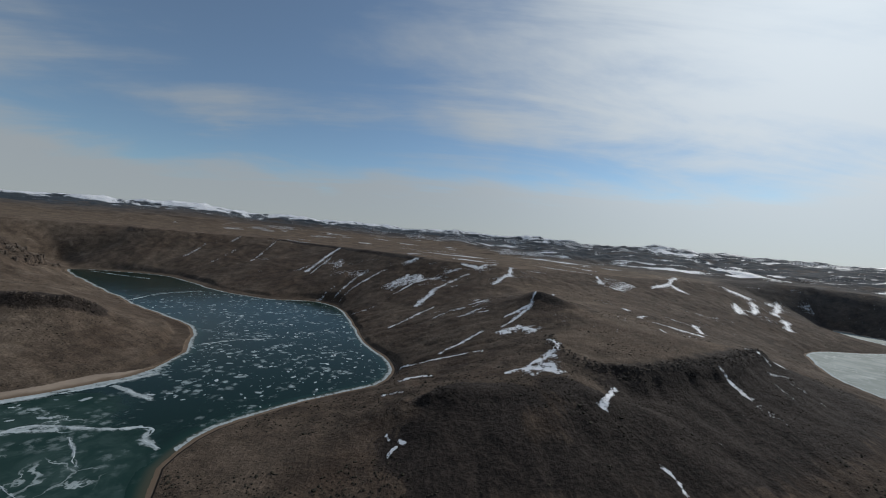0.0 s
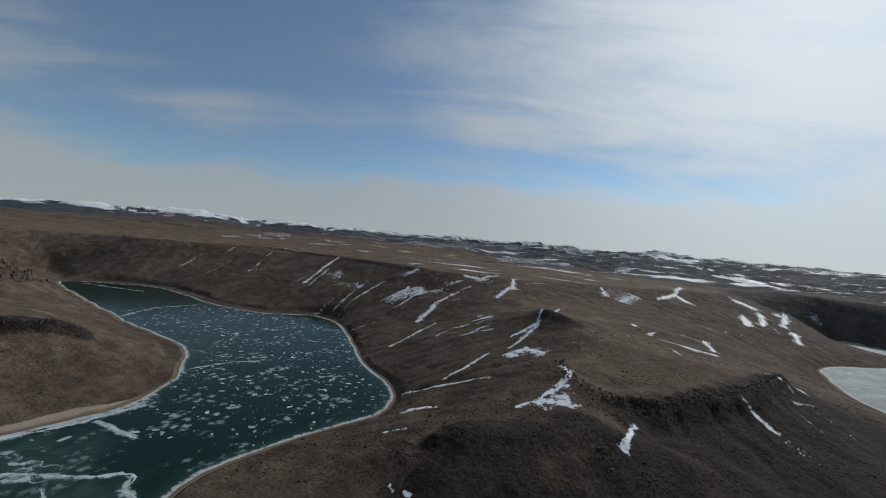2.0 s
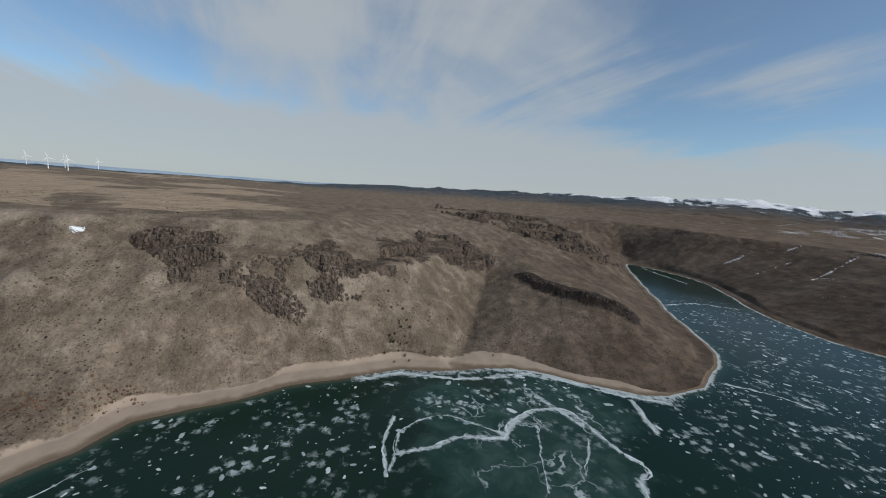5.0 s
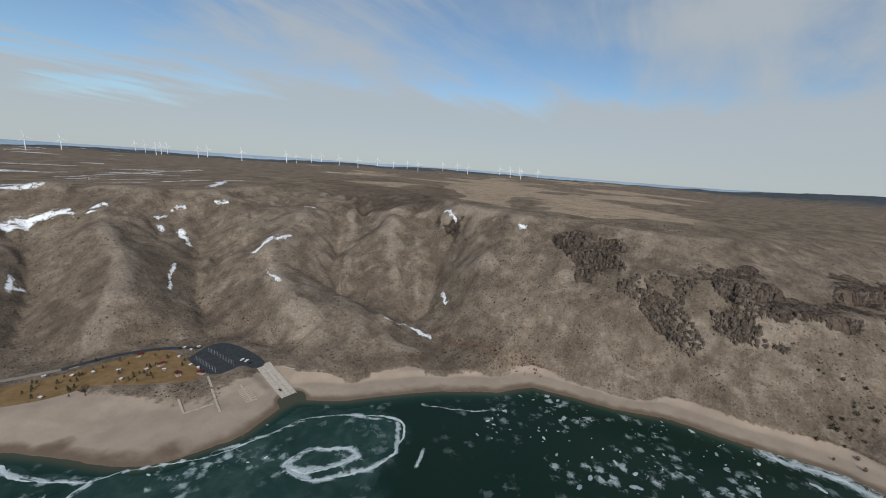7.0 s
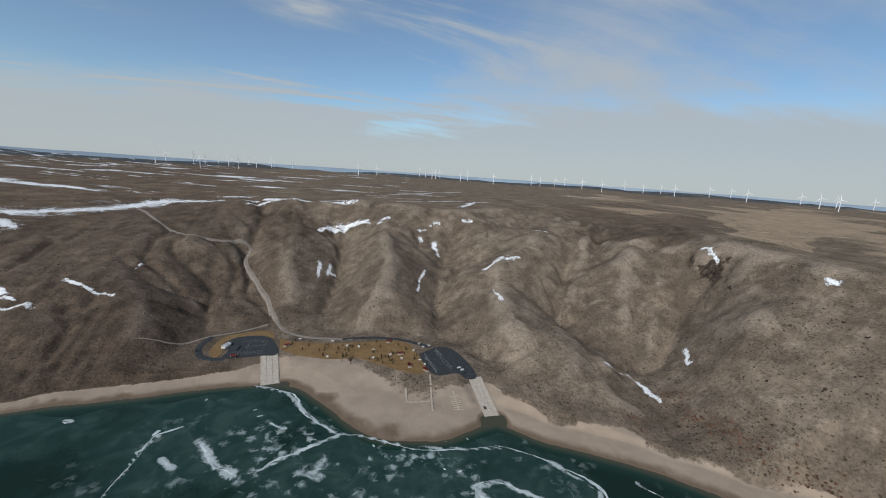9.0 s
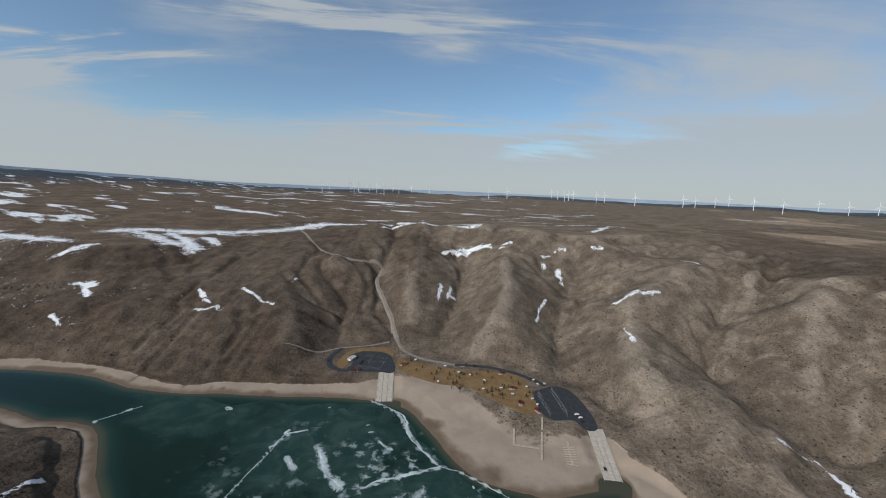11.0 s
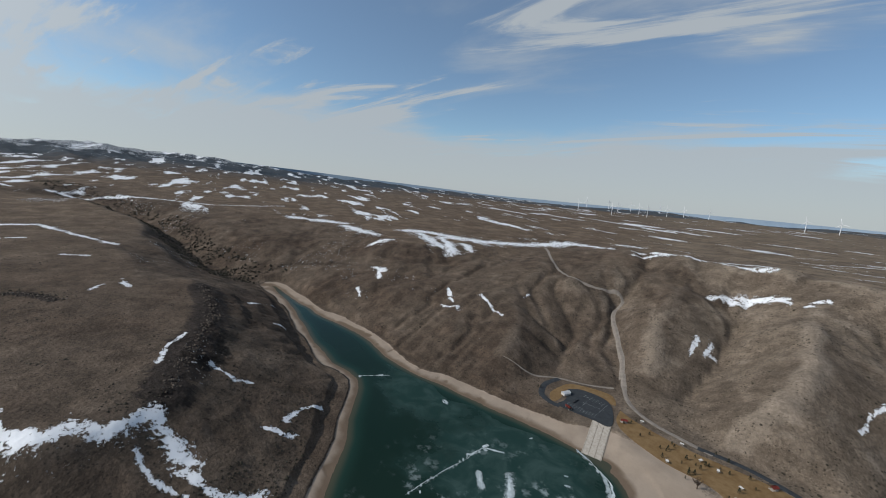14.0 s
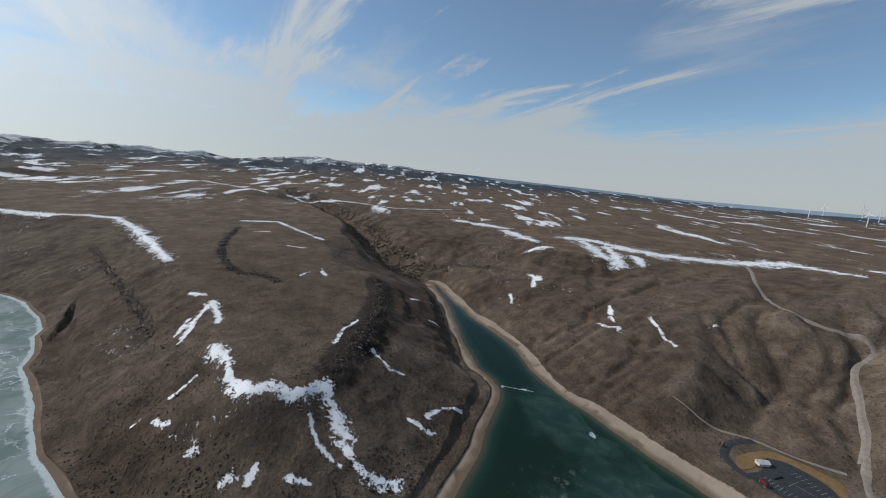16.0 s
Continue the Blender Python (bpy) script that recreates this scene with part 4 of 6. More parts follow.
def plain(name, a, b, metres=1.5, rough=.85, metal=0.0, spec=.25, bump=.03, vary=0.0):
    """A surface of two close tones with grain and wear."""
    k = Nodes(name)
    tone = k.mix(k.step(k.noise(metres, 5, .6), .3, .7), a, b)
    tone = k.mix(k.step(k.noise(metres * .18, 3, .7), .52, .8, 0, .4), tone, tuple(c * .6 for c in a))
    if vary:
        tone = k.mix(k.maths("MULTIPLY", k.each(), vary), tone, tuple(c * .45 for c in a))
    k.bump(k.noise(metres * .12, 3), bump, .5)
    return k.done(tone, rough, metal, spec)


def island_material(name, a, b, metres=2.0, rough=.9, spec=.2):
    """For stuff: each piece takes its own tone between two."""
    k = Nodes(name)
    tone = k.mix(k.island(), a, b)
    tone = k.mix(k.step(k.noise(metres, 4, .65), .4, .75, 0, .5), tone, tuple(c * .5 for c in a))
    k.bump(k.noise(metres * .4, 4), .15, .6)
    return k.done(tone, rough, 0.0, spec)


GROUND = ground_material()
WATER = water_material()
ASPHALT = plain("asphalt", (.028, .033, .037), (.044, .049, .053), 5.0, .9)
GRAVEL = plain("gravel_road", (.185, .160, .135), (.26, .225, .19), 6.0, .95)
TURF = plain("dormant_turf", (.160, .096, .040), (.225, .145, .068), 7.0, .95, bump=.1)
CONCRETE = plain("concrete", (.36, .32, .265), (.47, .42, .355), 3.0, .85)
PAINT = plain("road_paint", (.30, .30, .30), (.42, .42, .41), 1.0, .7)
WHITE_METAL = plain("white_steel", (.74, .75, .76), (.82, .83, .84), 6.0, .45, .0, .4)
WHITE_ROOF = plain("white_roof", (.62, .60, .56), (.72, .70, .66), 1.0, .6)
RED_ROOF = plain("red_roof", (.19, .035, .028), (.27, .055, .04), 1.2, .6)
WOOD = plain("weathered_wood", (.34, .29, .23), (.46, .40, .33), 1.2, .85)
POST = plain("grey_post", (.20, .19, .18), (.28, .27, .26), .6, .6, .3)
WALL = plain("block_wall", (.52, .50, .46), (.62, .60, .56), 1.0, .9)
DOOR = plain("brown_door", (.09, .06, .045), (.13, .09, .07), .6, .6)
BARK = plain("bark", (.075, .055, .04), (.12, .09, .07), .4, .95)
NEEDLES = island_material("dark_needles", (.016, .022, .013), (.045, .050, .028), .6)
TWIGS = island_material("bare_twigs", (.075, .050, .040), (.14, .10, .08), .5)
SAGE = island_material("sagebrush", (.026, .023, .016), (.075, .064, .045), 1.0)
WILLOW = island_material("willow_twigs", (.085, .045, .030), (.17, .10, .065), .8)
BASALT = island_material("basalt", (.070, .056, .045), (.165, .132, .104), 3.0)
RIDGE_ICE = plain("rime_ice", (.36, .42, .43), (.56, .61, .62), 6.0, .6)
ICE = island_material("white_ice", (.20, .26, .27), (.58, .63, .64), 4.0, .55, .4)
# the air's haze over far land is put into this base colour
DISTANCE = plain("hazed_land", (.22, .29, .365), (.27, .34, .41), 300.0, .95, spec=.0)
GLASS = plain("dark_glass", (.012, .014, .016), (.02, .022, .025), .5, .1, 0, .6)
RUBBER = plain("tyre_rubber", (.015, .015, .015), (.025, .025, .025), .3, .85)
CAR_WHITE = plain("white_car_paint", (.72, .73, .74), (.78, .79, .80), 1.0, .3, 0, .5, .002)
CAR_DARK = plain("dark_car_paint", (.02, .022, .026), (.03, .032, .036), 1.0, .3, 0, .5, .002)

# ---------------------------------------------------------------- ground and water
def mesh_object(name, verts, faces, material, smooth=True):
    """One mesh from arrays of corners and of faces with equal numbers of corners."""
    me = bpy.data.meshes.new(name)
    verts, faces = np.asarray(verts, np.float32), np.asarray(faces, np.int32)
    me.vertices.add(len(verts))
    me.vertices.foreach_set("co", verts.ravel())
    me.loops.add(faces.size)
    me.loops.foreach_set("vertex_index", faces.ravel())
    me.polygons.add(len(faces))
    me.polygons.foreach_set("loop_start", np.arange(len(faces), dtype=np.int32) * faces.shape[1])
    me.polygons.foreach_set("use_smooth", np.full(len(faces), smooth))
    me.update(calc_edges=True)
    me.materials.append(material)
    return new(name, me)


def set_values(ob, name, values):
    ob.data.attributes.new(name, "FLOAT", "POINT").data.foreach_set("value", np.asarray(values, np.float32).ravel())


RINGS, SPOKES, FIRST, LAST = 640, 1640, 70.0, 4790.0
ring = FIRST * (LAST / FIRST) ** (np.arange(RINGS) / (RINGS - 1))
spoke = np.arange(SPOKES) / SPOKES * 2 * math.pi
rr, aa = np.meshgrid(ring, spoke, indexing="ij")
px, py = CENTRE[0] + rr * np.cos(aa), CENTRE[1] + rr * np.sin(aa)
pd = shore_distance(px, py)
pz = ground_height(px, py, pd)


def on_ground(x, y):
    """Height of the ground mesh itself at a place, or at arrays of places."""
    x, y = np.asarray(x, float), np.asarray(y, float)
    u = np.clip(np.log(np.maximum(np.hypot(x - CENTRE[0], y - CENTRE[1]), FIRST) / FIRST) / math.log(LAST / FIRST) * (RINGS - 1), 0, RINGS - 1.001)
    v = (np.arctan2(y - CENTRE[1], x - CENTRE[0]) % (2 * math.pi)) / (2 * math.pi) * SPOKES
    i, j = u.astype(int), v.astype(int) % SPOKES
    u, v, k = u - i, v - np.floor(v), (j + 1) % SPOKES
    return (pz[i, j] * (1 - u) + pz[i + 1, j] * u) * (1 - v) + (pz[i, k] * (1 - u) + pz[i + 1, k] * u) * v


def streaks(x, y, rows, spread=1.0, limit=60.0):
    """How deep in a set of streaks a place lies, from 0 to about 1.2."""
    result = np.zeros(x.shape)
    for ax, ay, bx, by, half in rows:
        pad = half * 3.4 * spread + limit * 0.1
        m = (x > min(ax, bx) - pad) & (x < max(ax, bx) + pad) & (y > min(ay, by) - pad) & (y < max(ay, by) + pad)
        if m.any():
            xs, ys = x[m], y[m]
            sway = min(5.0, .6 + half * .8)
            dd = to_line(xs + sway * fractal(xs, ys, 19.0, 3, 83, .6), ys + sway * fractal(xs, ys, 19.0, 3, 84, .6), [(ax, ay), (bx, by)])[0]
            wide = half * 2 * spread * np.clip(.95 + .9 * fractal(xs, ys, 30.0, 3, 85), .3, 1.7)
            result[m] = np.maximum(result[m], np.clip(1.0 - dd / wide, 0, 1))
    return result


index = np.arange(RINGS * SPOKES).reshape(RINGS, SPOKES)
across = np.roll(index, -1, 1)
quads = np.stack([index[:-1], index[1:], across[1:], across[:-1]], -1).reshape(-1, 4)
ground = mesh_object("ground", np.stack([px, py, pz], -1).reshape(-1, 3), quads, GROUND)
tagged(ground, "brown sagebrush plateau cut by a steep basalt canyon with snow drifts", "ground", kind="structure")

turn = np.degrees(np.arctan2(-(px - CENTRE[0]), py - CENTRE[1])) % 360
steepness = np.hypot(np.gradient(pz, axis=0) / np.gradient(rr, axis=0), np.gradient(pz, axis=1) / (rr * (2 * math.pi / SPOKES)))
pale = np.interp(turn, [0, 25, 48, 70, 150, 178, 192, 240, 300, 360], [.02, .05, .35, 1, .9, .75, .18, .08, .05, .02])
level = np.clip(1.5 - steepness * 7, 0, 1) * np.clip((pz - 55) / 40, 0, 1)
# stubble and dry grass lie in wide uneven lots on the western plateau
lots = fractal(px * .55 + py * .83, (px * .83 - py * .55) * 1.9, 520.0, 4, 63, .45)
STUBBLE = ([(-1357, -905), (-2900, -1550), (-2549, -862), (-1060, -454), (-745, -312), (-791, -437)], [(-777, -248), (-1048, -251), (-996, -152), (-909, -75), (-763, -132)],
           [(-1207, -438), (-1671, -473), (-1394, -271), (-1055, -264)], [(-868, -284), (-1696, -432), (-2225, -296), (-1458, -104), (-1028, -205)])
FALLOW = [(-782, -335), (-1046, -421), (-988, -332), (-791, -267), (-707, -279)]
jx, jy = px + 26 * value_noise(px / 90, py / 90, 67), py + 26 * value_noise(px / 90, py / 90, 68)
field = np.clip(.25 + 1.2 * lots, 0, .8) * np.clip((-760 - px) / 200, 0, 1) * np.interp(turn, [80, 95, 138, 155], [0, 1, 1, 0]) * np.clip((pz - 140) / 15, 0, 1)
for lot in STUBBLE:
    field = np.maximum(field, inside(jx, jy, np.array(lot, float)) * np.clip(.62 + .5 * lots, .3, .9))
field = field * ~inside(jx, jy, np.array(FALLOW, float))


reach = 18 + 44 * fade(np.hypot(px + 140, py + 350), 195, 115)
west = fade(px, -270, -330)
reach = reach + (30 - reach) * west * fade(py, 260, 150) * fade(py, -420, -330)
reach = reach + (21 + 20 * fade(py, 420, 300) - reach) * west * fade(py, 150, 260)
reach = reach + (5 - reach) * np.maximum.reduce([fade(px, -290, -230) * fade(py, 120, 190), fade(py, 440, 520), fade(px, 100, 150) * fade(py, -90, -40)])
mesa = (px > 60) & (px < 700) & (py > -420) & (py < 0)
reach[mesa] = np.where(to_line(px[mesa], py[mesa], [(120, -130), (250, -170), *LEDGE_TIP[::-1]])[0] < 165, 12.0, reach[mesa])
reach = reach * (1 + .3 * value_noise(px / 60, py / 60, 91))
beach = np.clip(1.6 - pd / reach, 0, 1) * np.clip(2.4 - pz / 6.0, 0, 1)
# drifts on the plateau, drawn out by the wind, more of them to the south-east and on the far hills
drift = fractal(px * .45 - py * .30, px * 1.0 + py * 1.7, 135.0, 5, 33, .60)
amount = np.interp(turn, [0, 20, 60, 110, 150, 175, 200, 250, 290, 330, 360], [.10, -.05, -.3, -.6, -.2, .12, .22, .28, .26, .22, .12])
wild = np.clip((drift - .36 + amount) * 3.2, 0, 1) * np.clip((rr - 950) / 400, 0, 1) * np.clip((pz - 95) / 20, 0, 1)
peaks = np.clip((pz - 272) / 40 + 1.9 * fractal(px, py, 110.0, 4, 95, .65), 0, .9) * np.clip((rr - 2800) / 600, 0, 1) \
    * np.interp(turn, [0, 50, 80, 220, 240, 360], [1, 1, 0, 0, .6, 1])
run, down = shore_run(px, py), np.clip(pd, 0, 2000)
streak = np.clip(fractal(run, down * .16, 24.0, 4, 37) * 2.9 - .60, 0, .9) * np.clip(.5 + 2 * fractal(px, py, 160.0, 2, 38), 0, 1) * np.interp(turn, [0, 30, 50, 290, 315, 360], [.8, .6, 0, 0, 1, .8]) * np.clip((pz - 30) / 30, 0, 1) * np.clip((rr - 350) / 200, 0, 1)
# light on convex spurs goes into the soil colour through this mask
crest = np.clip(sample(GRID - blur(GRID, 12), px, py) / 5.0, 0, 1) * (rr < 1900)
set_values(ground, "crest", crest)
# soil is less pale inside two outlines with uneven edges
for dark_area in ([(-744, -955), (-1328, -1321), (-1202, -770), (-762, -430), (-663, -507), (-580, -628)], [(62, -920), (-48, -931), (-95, -838), (-41, -733), (12, -829)]):
    pale = pale * (1 - .7 * inside(px + 40 * value_noise(px / 70, py / 70, 64), py + 40 * value_noise(px / 70, py / 70, 65), np.array(dark_area, float)))
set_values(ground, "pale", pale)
turnover = np.maximum(np.abs(np.gradient(run, axis=0)) / np.gradient(rr, axis=0), np.abs(run - np.roll(run, 1, 1)) / (rr * (2 * math.pi / SPOKES)))
for _ in range(4):
    turnover = np.maximum.reduce([turnover, np.roll(turnover, 1, 0), np.roll(turnover, -1, 0), np.roll(turnover, 1, 1), np.roll(turnover, -1, 1)])
set_values(ground, "even", np.clip(1.6 - turnover / 5, 0, 1))
set_values(ground, "run", run)
set_values(ground, "down", down)
set_values(ground, "stone", (np.hypot(px + 90, py + 430) > 215) * sample(STONE, px, py) * (rr < 2100) * np.clip(.35 + steepness * 1.6, 0, 1.2) + np.clip((steepness - 1.3) * 1.5, 0, .7) * (pz > 14) * (np.hypot(px + 90, py + 430) > 215))
set_values(ground, "talus", sample(TALUS, px, py) * (rr < 1900) * (pd > 6))
set_values(ground, "beach", beach)
set_values(ground, "lap", np.clip(pz, 0, 50))
set_values(ground, "flat", level)
set_values(ground, "field", field)
# woods on the far hills; beyond 3800 m the tint paints distance haze
set_values(ground, "woods_haze", np.clip((rr - np.interp(turn, [0, 280, 300, 345, 360], [3000, 3000, 1700, 1700, 3000])) / 900, 0, 1) * np.interp(turn, [0, 75, 95, 215, 235, 360], [1, 1, 0, 0, 1, 1]) + np.clip((rr - 3800) / 300, 0, 1))
scraps = .31 * np.clip(.4 + 2.2 * fractal(px, py, 120.0, 3, 39), 0, 1) * np.interp(turn, [0, 20, 40, 170, 200, 235, 290, 330, 360], [.25, .2, 0, 0, .5, 1, 1, .3, .25]) * np.clip(steepness * 3 - .1, 0, 1) * (pz > 25) * (rr < 2500)
set_values(ground, "snow", np.maximum.reduce([scraps, streaks(px, py, DRIFTS, 1.5), wild, peaks, streak]) * (pd > 12))


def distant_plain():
    """A far plain and low hills beyond the southern plateau, at the edge of sight; their blue paints the haze."""
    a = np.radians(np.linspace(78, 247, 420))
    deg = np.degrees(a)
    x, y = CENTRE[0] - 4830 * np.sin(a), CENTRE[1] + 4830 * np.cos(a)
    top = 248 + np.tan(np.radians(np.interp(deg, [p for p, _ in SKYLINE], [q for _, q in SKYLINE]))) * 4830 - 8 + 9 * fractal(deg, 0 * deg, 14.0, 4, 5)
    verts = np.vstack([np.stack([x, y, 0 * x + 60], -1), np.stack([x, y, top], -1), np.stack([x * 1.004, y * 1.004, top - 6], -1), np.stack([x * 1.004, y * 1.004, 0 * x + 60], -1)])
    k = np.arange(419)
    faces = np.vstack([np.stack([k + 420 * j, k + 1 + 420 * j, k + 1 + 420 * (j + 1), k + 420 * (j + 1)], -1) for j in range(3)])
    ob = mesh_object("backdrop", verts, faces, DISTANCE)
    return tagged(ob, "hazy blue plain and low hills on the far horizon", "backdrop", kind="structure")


distant_plain()

# the lake is one level sheet; its banks hide the rim
WR, WS = 340, 900
wr = np.concatenate([[0.5], 30.0 * (2400 / 30.0) ** (np.arange(WR - 1) / (WR - 2))])
wrr, waa = np.meshgrid(wr, np.arange(WS) / WS * 2 * math.pi, indexing="ij")
wx, wy = CENTRE[0] + wrr * np.cos(waa), CENTRE[1] + wrr * np.sin(waa)
wd = shore_distance(wx, wy)
windex = np.arange(WR * WS).reshape(WR, WS)
wacross = np.roll(windex, -1, 1)
wquads = np.stack([windex[:-1], windex[1:], wacross[1:], wacross[:-1]], -1).reshape(-1, 4)
wquads = wquads[(wd.ravel()[wquads] < 15).any(1)]
used = np.unique(wquads)
renumber = np.full(WR * WS, -1)
renumber[used] = np.arange(len(used))
lake = mesh_object("water", np.stack([wx, wy, 0 * wx], -1).reshape(-1, 3)[used], renumber[wquads], WATER)
tagged(lake, "dark green reservoir water half covered by thin grey ice", "water", kind="structure")
SHEETS = ((-120, -230, 150, .42), (40, -330, 110, .42), (190, -420, 110, .42), (-300, 260, 105, .58), (-235, -190, 60, .5), (60, -330, 60, .3), (-370, 340, 80, .60), (-400, 220, 60, .56))
sheet = np.zeros(wx.shape)
for cx, cy, size, strength in SHEETS:
    sheet = np.maximum(sheet, np.clip(1.4 - np.hypot(wx - cx, wy - cy) / size, 0, 1) * strength)
sheet = sheet * np.clip((-wd - 10 - 8 * value_noise(wx / 40, wy / 40, 8)) / 5, 0, 1)
sheet = np.maximum(sheet, np.clip((wx - 205 - .2 * wy) / 60, 0, 1) * np.clip((wy - 30) / 40, 0, 1))
set_values(lake, "sheet", sheet.ravel()[used])
rim = np.clip(1.25 + wd / 7.0, 0, 1) * np.where((wx > 160) & (wy > 0), 1.15, np.where(wy > 330, .95, .2))
rim = np.maximum(rim, .62 * np.clip(1.3 + wd / 24, 0, 1) * ((wx < -330) & (wy > 110) & (wy < 520)))
frost = np.maximum(streaks(wx, wy, RIDGES, 1.3), rim)
blotch = np.clip(fractal(wx, wy, 40.0, 4, 45) * 1.6 - .55, 0, .62) * np.clip(1.6 - np.minimum(np.hypot(wx + 90, wy + 200), np.hypot(wx + 360, wy - 140)) / 200, 0, 1.3)
set_values(lake, "frost", np.maximum(frost, blotch).ravel()[used])
spread = np.zeros(wx.shape)
for cx, cy, long, wide in ((-240, 600, 190, 240), (-450, 950, 320, 190), (-400, 10, 120, 130), (-90, -250, 170, 110), (-410, 300, 70, 150)):
    spread = np.maximum(spread, np.clip(1.5 - np.hypot((wx - cx) / long, (wy - cy) / wide), 0, 1))
set_values(lake, "floes", (spread * np.clip((-wd - 5) / 8, 0, 1)).ravel()[used])
set_values(lake, "shallow", np.clip(1 + wd / 30.0, 0, 1).ravel()[used])

# ---------------------------------------------------------------- builders
def part(name, bm, material, parent=None, label="", smooth=False):
    """Links a bmesh as one mesh object under a thing or a part."""
    me = bpy.data.meshes.new(name)
    bm.to_mesh(me)
    bm.free()
    if smooth:
        me.polygons.foreach_set("use_smooth", np.ones(len(me.polygons), bool))
    me.materials.append(material)
    ob = new(name, me)
    ob.parent = parent
    if label:
        ob["label"] = label
    return ob


def box(bm, x, y, z, sx, sy, sz, bevel=0.0, turn=0.0):
    """A box centred at x, y with its foot at z."""
    made = bmesh.ops.create_cube(bm, size=1)["verts"]
    bmesh.ops.transform(bm, verts=made, matrix=pose(x, y, z + sz / 2, 0, 0, turn) @ Matrix.Diagonal((sx, sy, sz, 1)))
    if bevel:
        edges = list({e for v in made for e in v.link_edges})
        bmesh.ops.bevel(bm, geom=edges, offset=bevel, segments=2, affect="EDGES")
    return bm


def tube(bm, x, y, z, r0, r1, height, sides=10, m=None):
    made = bmesh.ops.create_cone(bm, cap_ends=True, segments=sides, radius1=r0, radius2=r1, depth=height)["verts"]
    bmesh.ops.transform(bm, verts=made, matrix=(m or Matrix()) @ pose(x, y, z + height / 2))
    return bm


def holder(name, label, category, m, group="", kind=""):
    ob = new(name)
    ob.empty_display_size = 0.5
    ob.matrix_world = m
    return tagged(ob, label, category, group, kind)


def slab(name, outline, z, thick, material, label, category):
    """A level paved or planted area with a raised edge."""
    bm = bmesh.new()
    face = bm.faces.new([bm.verts.new((x, y, z)) for x, y in smoothed(list(outline) + [outline[0]], 4.0)[:-1]])
    bmesh.ops.recalc_face_normals(bm, faces=[face])
    made = bmesh.ops.extrude_face_region(bm, geom=[face])["geom"]
    bmesh.ops.translate(bm, verts=[v for v in made if isinstance(v, bmesh.types.BMVert)], vec=(0, 0, -thick))
    bmesh.ops.recalc_face_normals(bm, faces=bm.faces)
    bmesh.ops.triangulate(bm, faces=[f for f in bm.faces if len(f.verts) > 4])
    return tagged(part(name, bm, material), label, category, kind="structure")


def strip(name, line, half, material, label, category, lift=0.35, columns=5, kind="structure", wobble=.12):
    """A road draped over the ground, with soft shoulders."""
    p = smoothed(line, 4.0)
    way = np.gradient(p, axis=0)
    way /= np.hypot(way[:, 0], way[:, 1])[:, None]
    side = np.stack([-way[:, 1], way[:, 0]], -1)
    wide = half * (1 + wobble * value_noise(np.arange(len(p)) / 5.0, np.zeros(len(p)), 7))
    if half < 3:
        wide = wide * np.clip((len(p) - np.arange(len(p))) / 14, .12, 1)
    rows = []
    for c in np.linspace(-1, 1, columns):
        q = p + side * (wide * c)[:, None]
        rows.append(np.stack([q[:, 0], q[:, 1], on_ground(q[:, 0], q[:, 1])], -1))
    rows = np.array(rows)
    top = rows[:, :, 2].max(0)
    rows[1:-1, :, 2] = np.maximum(rows[1:-1, :, 2], top - 1.2) + lift
    rows[[0, -1], :, 2] -= .3
    n = len(p)
    k = np.arange(columns * n).reshape(columns, n)
    faces = np.stack([k[:-1, :-1], k[:-1, 1:], k[1:, 1:], k[1:, :-1]], -1).reshape(-1, 4)[:, ::-1]
    return tagged(mesh_object(name, rows.reshape(-1, 3), faces, material), label, category, kind=kind)


# ---------------------------------------------------------------- roads and the park
strip("road", DIRT_ROAD, 3.9, GRAVEL, "pale graded dirt road winding down the hillside", "road")
strip("road", JUNCTION_ROAD, 3.8, GRAVEL, "pale gravel road branching to the park", "road")
strip("road", TRACK_WEST, 2.4, GRAVEL, "gravel track to the upper parking lot", "road")
slab("lawn", LAWN, PARK_LEVEL + .02, .5, TURF, "golden dormant lawn with picnic tables and small trees", "lawn")
slab("lawn", LAWN_A, PARK_LEVEL + .02, .5, TURF, "dry golden grass verge round the parking lot", "lawn")
strip("road", LOOP_ROAD, 4.6, ASPHALT, "dark asphalt park road beside the lawn", "road", .45, wobble=.02)
strip("road", LOT_LOOP, 5.0, ASPHALT, "dark asphalt loop road round a grass island", "road", .45, wobble=.02)


def parking_lot(outline, rows, label):
    lot = slab("parking_lot", outline, PARK_LEVEL + .16, .6, ASPHALT, label, "parking lot")
    for (ax, ay), (bx, by), count, length, lean in rows:
        way = math.degrees(math.atan2(by - ay, bx - ax))
        bm = bmesh.new()
        box(bm, 0, 0, 0, .2, length, .02)
        first = part("stall_line", bm, PAINT, lot)
        first.location = (ax, ay, PARK_LEVEL + .17)
        first.rotation_euler = (0, 0, radians(way + lean))
        for k in range(1, count):
            line = first.copy()
            scene.collection.objects.link(line)
            u = k / (count - 1)
            line.location = (ax + (bx - ax) * u, ay + (by - ay) * u, PARK_LEVEL + .17)
    return lot


parking_lot(LOT_A, (((34, -468), (0, -466), 11, 9, 0), ((24, -504), (-4, -498), 8, 9, 0), ((18, -486), (-2, -484), 2, 16, 0), ((8, -486), (7.5, -486), 2, 26, 90)),
            "dark asphalt parking lot with white stall lines above a boat ramp")
parking_lot(LOT_B, (((-203, -418), (-206, -374), 15, 11, 62), ((-222, -428), (-226, -376), 17, 12, 62)),
            "dark asphalt trailer parking lot with slanted white stall lines")


